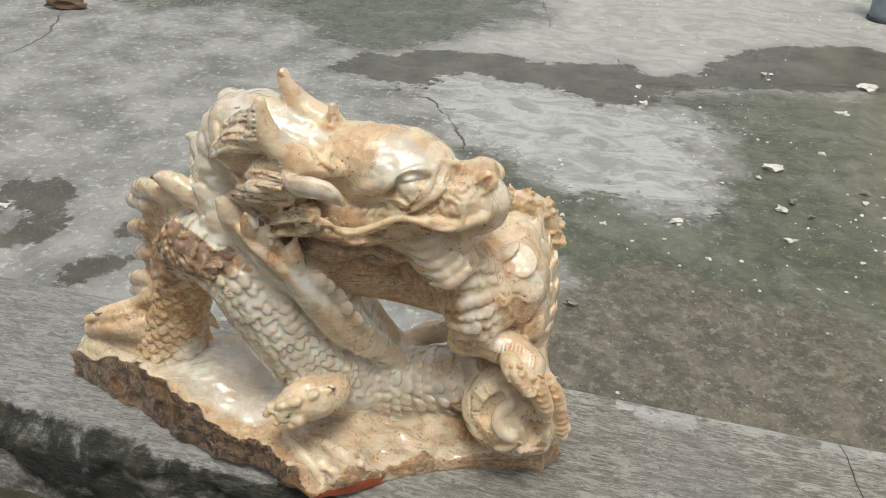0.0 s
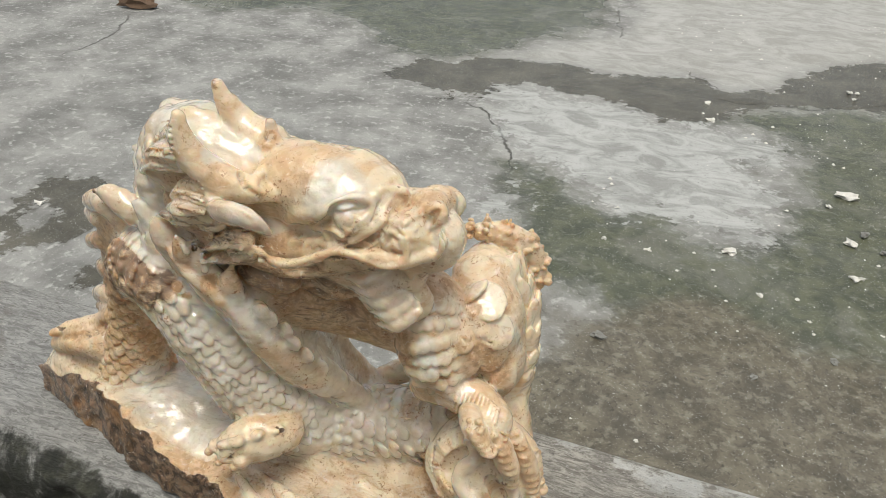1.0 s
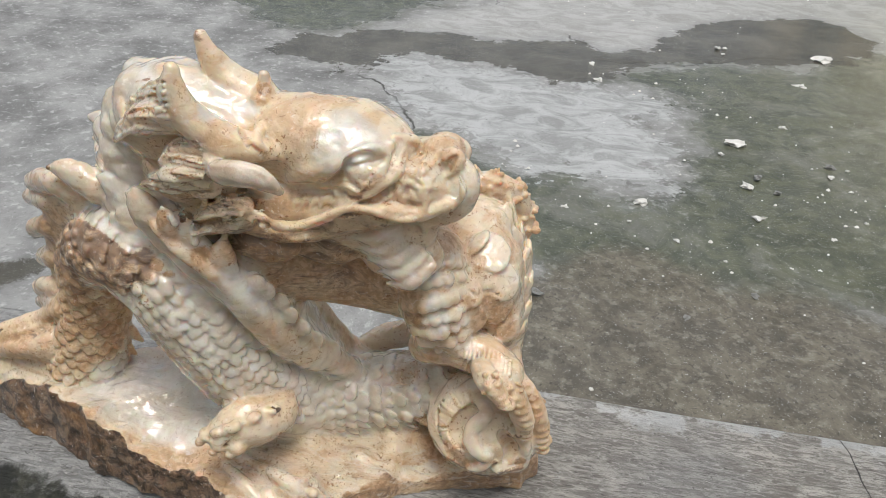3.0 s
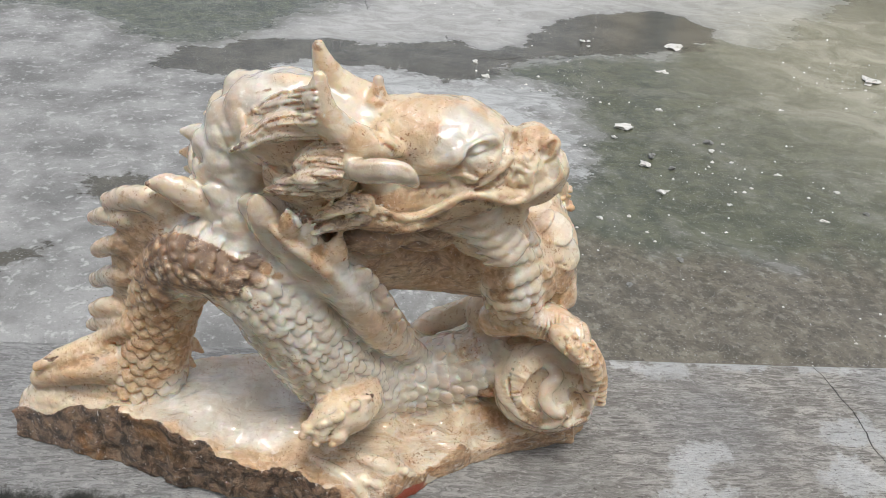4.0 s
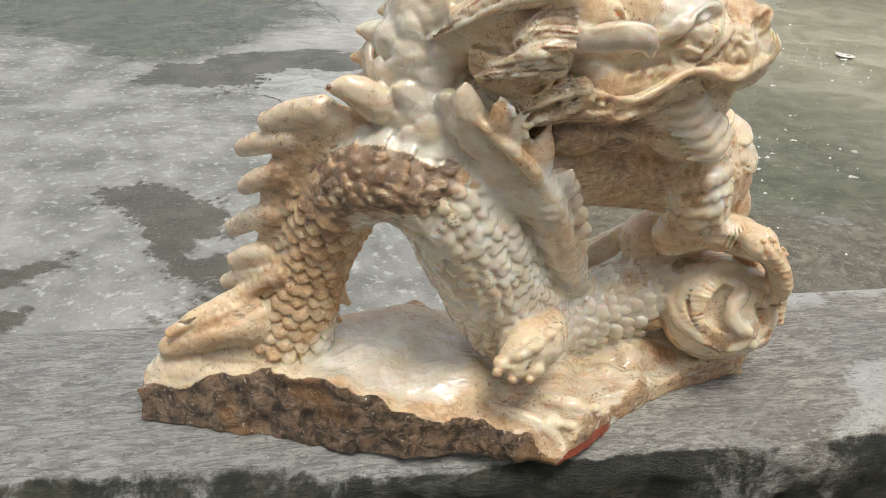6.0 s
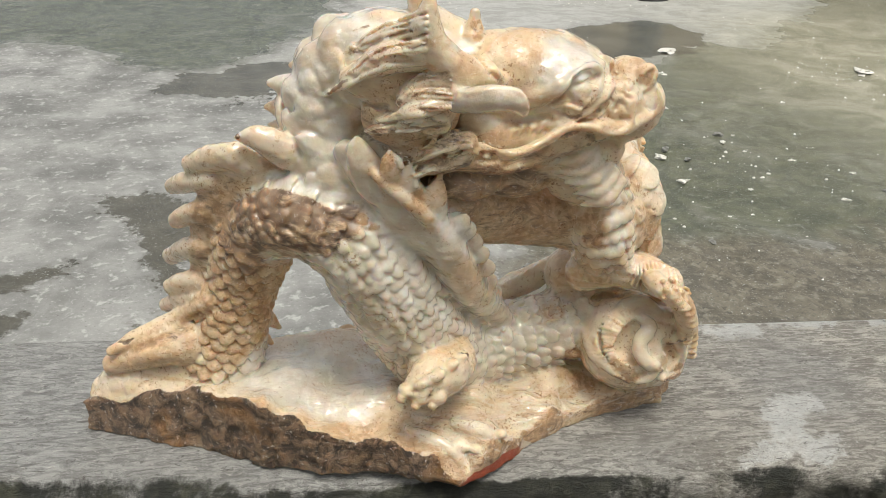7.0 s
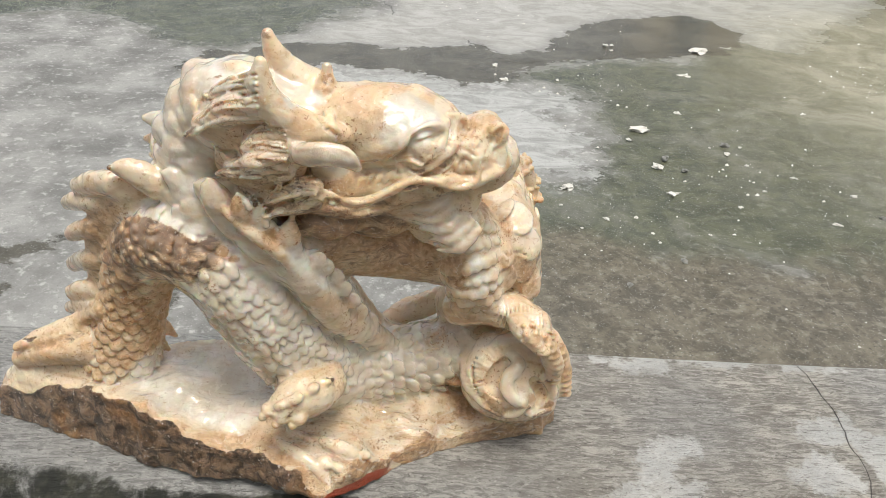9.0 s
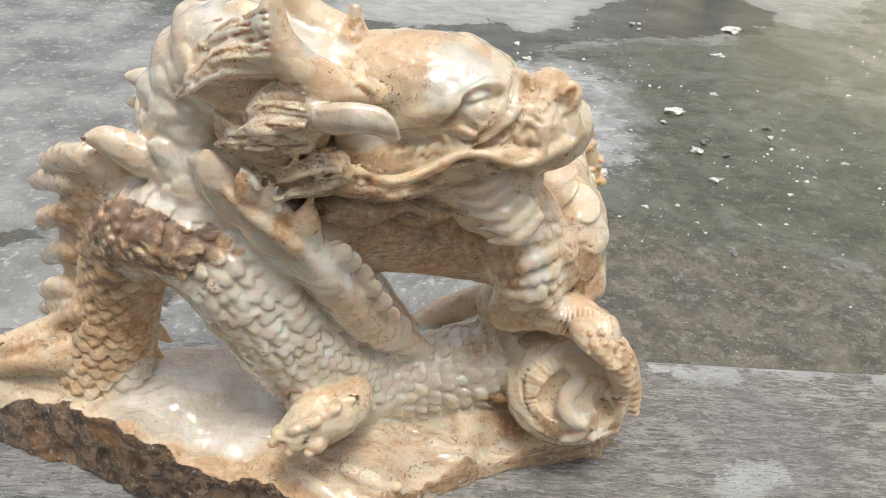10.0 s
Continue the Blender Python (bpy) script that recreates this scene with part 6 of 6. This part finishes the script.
    # pale prongs at the throat, one with a dark hole
    for line in (((-0.0048, -0.1472, 0.3303), (0.0005, -0.1603, 0.3335), (0.0029, -0.1613, 0.3286)), ((0.0027, -0.1477, 0.3295), (0.0018, -0.1610, 0.3325), (0.0029, -0.1613, 0.3286)), ((0.0132, -0.1612, 0.3311), (0.0100, -0.1595, 0.3255), (0.0111, -0.1596, 0.3174))):
        c.tube(c.onto(line), [0.0006, 0.0013, 0.0020], 0.0012, milky=0.9)
    c.lump(c.onto([(0.0059, -0.1630, 0.3324)])[0], (0.0014, 0.0016, 0.0022), None, 0.0006, dig=True, brown=1.0)
    # thin light scratches inside the jaw
    for line in (((0.0437, -0.1535, 0.3388), (0.0516, -0.1486, 0.3359), (0.0567, -0.1494, 0.3344)), ((0.0434, -0.1591, 0.3342), (0.0501, -0.1595, 0.3327)), ((0.0564, -0.1493, 0.3251), (0.0542, -0.1502, 0.3182), (0.0519, -0.1449, 0.3099))):
        c.tube(c.onto(line), [0.0003] + [0.0007] * (len(line) - 1), 0.0006, milky=0.8)



RES = 0.00085


def build_dragon():
    verts, quads, tints = carve_dragon().skin()
    me = bpy.data.meshes.new("dragon_carving")
    me.vertices.add(len(verts))
    me.vertices.foreach_set("co", verts.astype(np.float32).ravel())
    me.loops.add(quads.size)
    me.loops.foreach_set("vertex_index", quads.astype(np.int32).ravel())
    me.polygons.add(len(quads))
    me.polygons.foreach_set("loop_start", np.arange(0, quads.size, 4, dtype=np.int32))
    me.polygons.foreach_set("use_smooth", np.ones(len(quads), bool))
    me.update(calc_edges=True)
    me.materials.append(ONYX)
    for key, values in tints.items():
        set_attr(me, key, values)
    tagged(new("dragon_carving", me), "cream and brown carved onyx dragon clutching a ball", "statue")


build_dragon()


# ---- things in the yard ----
CHIP = plain_material("white_paint_chip", (0.62, 0.60, 0.55), (0.78, 0.77, 0.73), 0.7, 60, 0.001)
PEBBLE = plain_material("grey_pebble", (0.16, 0.16, 0.15), (0.30, 0.30, 0.28), 0.8, 80, 0.001)
CLAY = plain_material("brown_clay", (0.10, 0.062, 0.040), (0.20, 0.13, 0.085), 0.85, 60, 0.002)
PVC = plain_material("grey_blue_plastic", (0.20, 0.25, 0.29), (0.28, 0.33, 0.37), 0.4, 12, 0.0004)
RUBBER = plain_material("dark_rim", (0.03, 0.032, 0.034), (0.06, 0.062, 0.064), 0.6, 30, 0.0006)


def shard_mesh(seed, flat=0.4, rugged=0.35):
    """A broken chip of about one unit across."""
    rng = random.Random(seed)
    bm = bmesh.new()
    bmesh.ops.create_icosphere(bm, subdivisions=2, radius=0.5)
    lobes = [(rng.uniform(0.1, 0.35), rng.randint(2, 7), rng.uniform(0, 6.3)) for _ in range(3)]
    off = Vector((rng.uniform(-9, 9), rng.uniform(-9, 9), rng.uniform(-9, 9)))
    for v in bm.verts:
        spin = math.atan2(v.co.y, v.co.x)
        if flat < 0.5:
            v.co.xy *= 1 + sum(w * math.sin(f * spin + p) for w, f, p in lobes)
        v.co *= 1 + rugged * 2.0 * noise.noise(v.co * 3.2 + off)
        v.co.x *= rng_axis[seed % 4]
        v.co.z *= flat * (1 + 0.5 * noise.noise(v.co * 3 + off))
    return bm


rng_axis = (1.0, 1.3, 0.8, 1.5)


def shard(name, seed, material, flat, label, category, group=""):
    ob = part(name, shard_mesh(seed, flat), material)
    return tagged(ob, label, category, group)


def strew():
    """Larger chips at their places on the concrete, copied from four patterns."""
    spots = [((0.689, 1.299), 0.046), ((0.460, 0.809), 0.030), ((0.461, 0.655), 0.022), ((0.464, 0.559), 0.015), ((0.305, 0.564), 0.020), ((0.478, 1.321), 0.014), ((0.487, 1.282), 0.010),
             ((0.616, 1.124), 0.020), ((0.549, 0.904), 0.015), ((0.219, 1.133), 0.012), ((0.433, 0.764), 0.013), ((0.235, 1.042), 0.016), ((0.140, 0.529), 0.010), ((0.350, 0.468), 0.008),
             ((0.289, 0.505), 0.007), ((0.202, 0.523), 0.008), ((0.523, 0.440), 0.009), ((0.556, 0.526), 0.009), ((0.408, 0.433), 0.007), ((1.077, 1.136), 0.036), ((0.495, 1.324), 0.012),
             ((0.593, 0.724), 0.010), ((0.623, 0.755), 0.008), ((0.797, 0.934), 0.010), ((0.995, 0.952), 0.010), ((0.686, 0.486), 0.011), ((0.612, 0.586), 0.008),
             ((0.676, 0.639), 0.010), ((0.749, 0.584), 0.011), ((0.612, 0.680), 0.008), ((0.250, 0.150), 0.006), ((-0.622, 0.293), 0.012)]
    rng = random.Random(5)
    first = [shard("paint_chip", 10 + k, CHIP, 0.32, "broken white chip lying on the damp concrete", "debris", "white chips on the concrete") for k in range(4)]
    for i, (at, size) in enumerate(spots):
        m = pose(at[0], at[1], size * 0.08 + 0.001, rng.uniform(-6, 6), rng.uniform(-6, 6), rng.uniform(0, 360))
        ob = first[i] if i < 4 else copy_thing(first[i % 4], m)
        ob.matrix_basis = m @ Matrix.Diagonal((size * 0.85, size * rng.uniform(0.5, 0.85), size, 1))
    stones = [((0.181, 0.301), 0.012), ((0.480, 0.690), 0.011), ((0.597, 0.757), 0.011), ((0.352, 0.296), 0.007), ((0.434, 0.358), 0.007), ((0.503, 0.646), 0.008), ((0.762, 0.513), 0.008), ((0.434, 0.362), 0.007)]
    one = shard("pebble", 31, PEBBLE, 0.7, "small grey pebble lying on the concrete", "pebble", "pebbles on the concrete")
    for i, (at, size) in enumerate(stones):
        m = pose(at[0], at[1], size * 0.25, 0, 0, i * 77)
        ob = one if i == 0 else copy_thing(one, m)
        ob.matrix_basis = m @ Matrix.Diagonal((size, size, size, 1))
    clod = shard("clay_clod", 41, CLAY, 0.6, "crumbled brown clod of clay beside the slab joint", "debris")
    at = (-1.156, 1.183)
    clod.matrix_basis = pose(at[0], at[1], 0.012, 0, 0, 20) @ Matrix.Diagonal((0.07, 0.04, 0.05, 1))


strew()


def grit():
    """Crumbs too small to count."""
    rng = np.random.default_rng(8)
    verts, faces = [], []
    for _ in range(5200):
        x, y = rng.uniform(0.1, 1.5), rng.uniform(0.05, 1.9)
        if 0.3 < x < 0.85 and 1.2 < y < 1.65 and rng.random() < 0.75:
            continue
        if rng.random() > np.clip(0.25 + 0.5 * value_noise(np.array(x), np.array(y), np.array(0.0), 0.2, 12), 0.05, 1):
            continue
        s, a = 0.0011 * rng.uniform(0.7, 1) * (1 + 3.2 * rng.random() ** 4), rng.uniform(0, 6.28)
        k = len(verts)
        for j in range(5):
            q = a + j * 1.257
            verts.append((x + s * math.cos(q) * rng.uniform(0.7, 1.3), y + s * math.sin(q) * rng.uniform(0.6, 1.2), 0.0))
        verts.append((x, y, s * 0.9))
        faces += [(k + j, k + (j + 1) % 5, k + 5) for j in range(5)]
    ob = mesh_object("grit", [(x, y, z + 0.0008) for x, y, z in verts], faces, CHIP, False)
    tagged(ob, "fine pale crumbs scattered over the concrete", "grit", kind="stuff")


grit()


def pipe_stub():
    """A short upright pipe of grey-blue plastic with a dark foot ring."""
    root = tagged(new("plastic_pipe"), "grey-blue plastic pipe standing on the concrete", "pipe")
    root.location = (0.845, 1.925, 0.0)
    bm = bmesh.new()
    rings = []
    for r, z in ((0.048, 0.004), (0.053, 0.010), (0.054, 0.03), (0.053, 0.25), (0.055, 0.26), (0.055, 0.30), (0.047, 0.30), (0.047, 0.02)):
        rings.append([bm.verts.new((r * math.cos(a), r * math.sin(a), z)) for a in np.linspace(0, 2 * math.pi, 33)[:-1]])
    for p, q in zip(rings, rings[1:]):
        for j in range(32):
            bm.faces.new((p[j], p[(j + 1) % 32], q[(j + 1) % 32], q[j])).smooth = True
    part("barrel", bm, PVC, root)
    bm = bmesh.new()
    rings = []
    for r, z in ((0.050, 0.0), (0.057, 0.0), (0.058, 0.006), (0.055, 0.010), (0.050, 0.010)):
        rings.append([bm.verts.new((r * math.cos(a), r * math.sin(a), z)) for a in np.linspace(0, 2 * math.pi, 33)[:-1]])
    for p, q in zip(rings, rings[1:] + rings[:1]):
        for j in range(32):
            bm.faces.new((p[j], p[(j + 1) % 32], q[(j + 1) % 32], q[j])).smooth = True
    part("foot_ring", bm, RUBBER, root, "dark ring at the foot")


pipe_stub()


# ---- plain surfaces that close the place; the unseen ones shape its light ----
def slab(name, lo, hi, material, label, category):
    bm = bmesh.new()
    bmesh.ops.create_cube(bm, size=1.0, matrix=Matrix.Translation([(a + b) / 2 for a, b in zip(lo, hi)]) @ Matrix.Diagonal([b - a for a, b in zip(lo, hi)] + [1]))
    tagged(part(name, bm, material), label, category, kind="structure")


# near-black tone for the strip next to the ledge
DARK_FLOOR = plain_material("dark_concrete", (0.018, 0.019, 0.014), (0.085, 0.078, 0.048), 0.6, 14, 0.004)
BOUNCE_PAVING = plain_material("pale_concrete", (0.20, 0.20, 0.19), (0.32, 0.32, 0.31), 0.7, 9, 0.003)
slab("floor", (-6, -0.6, -0.12), (6, -0.160, 0.028), DARK_FLOOR, "dark concrete strip in front of the ledge", "floor")
# out of view; its pale tone throws light up at the carving's front
slab("pavement", (-6, -3.0, -0.12), (6, -0.6, 0.028), BOUNCE_PAVING, "unseen grey concrete paving added to bounce light onto the carving", "pavement")
# added out of view; its height sets how much front sky reaches the carving
slab("sky_blocking_wall", (-6, -3.2, -0.12), (6, -3.0, 2.2), PLASTER, "unseen cream plaster wall added to block low sky light from the front", "wall")
# added out of view so that the wet concrete mirrors something warm
slab("mirrored_wall", (1.3, 4.6, -0.1), (8, 4.8, 1.3), PLASTER, "unseen cream plaster wall added as a warm reflection in the wet yard", "wall")
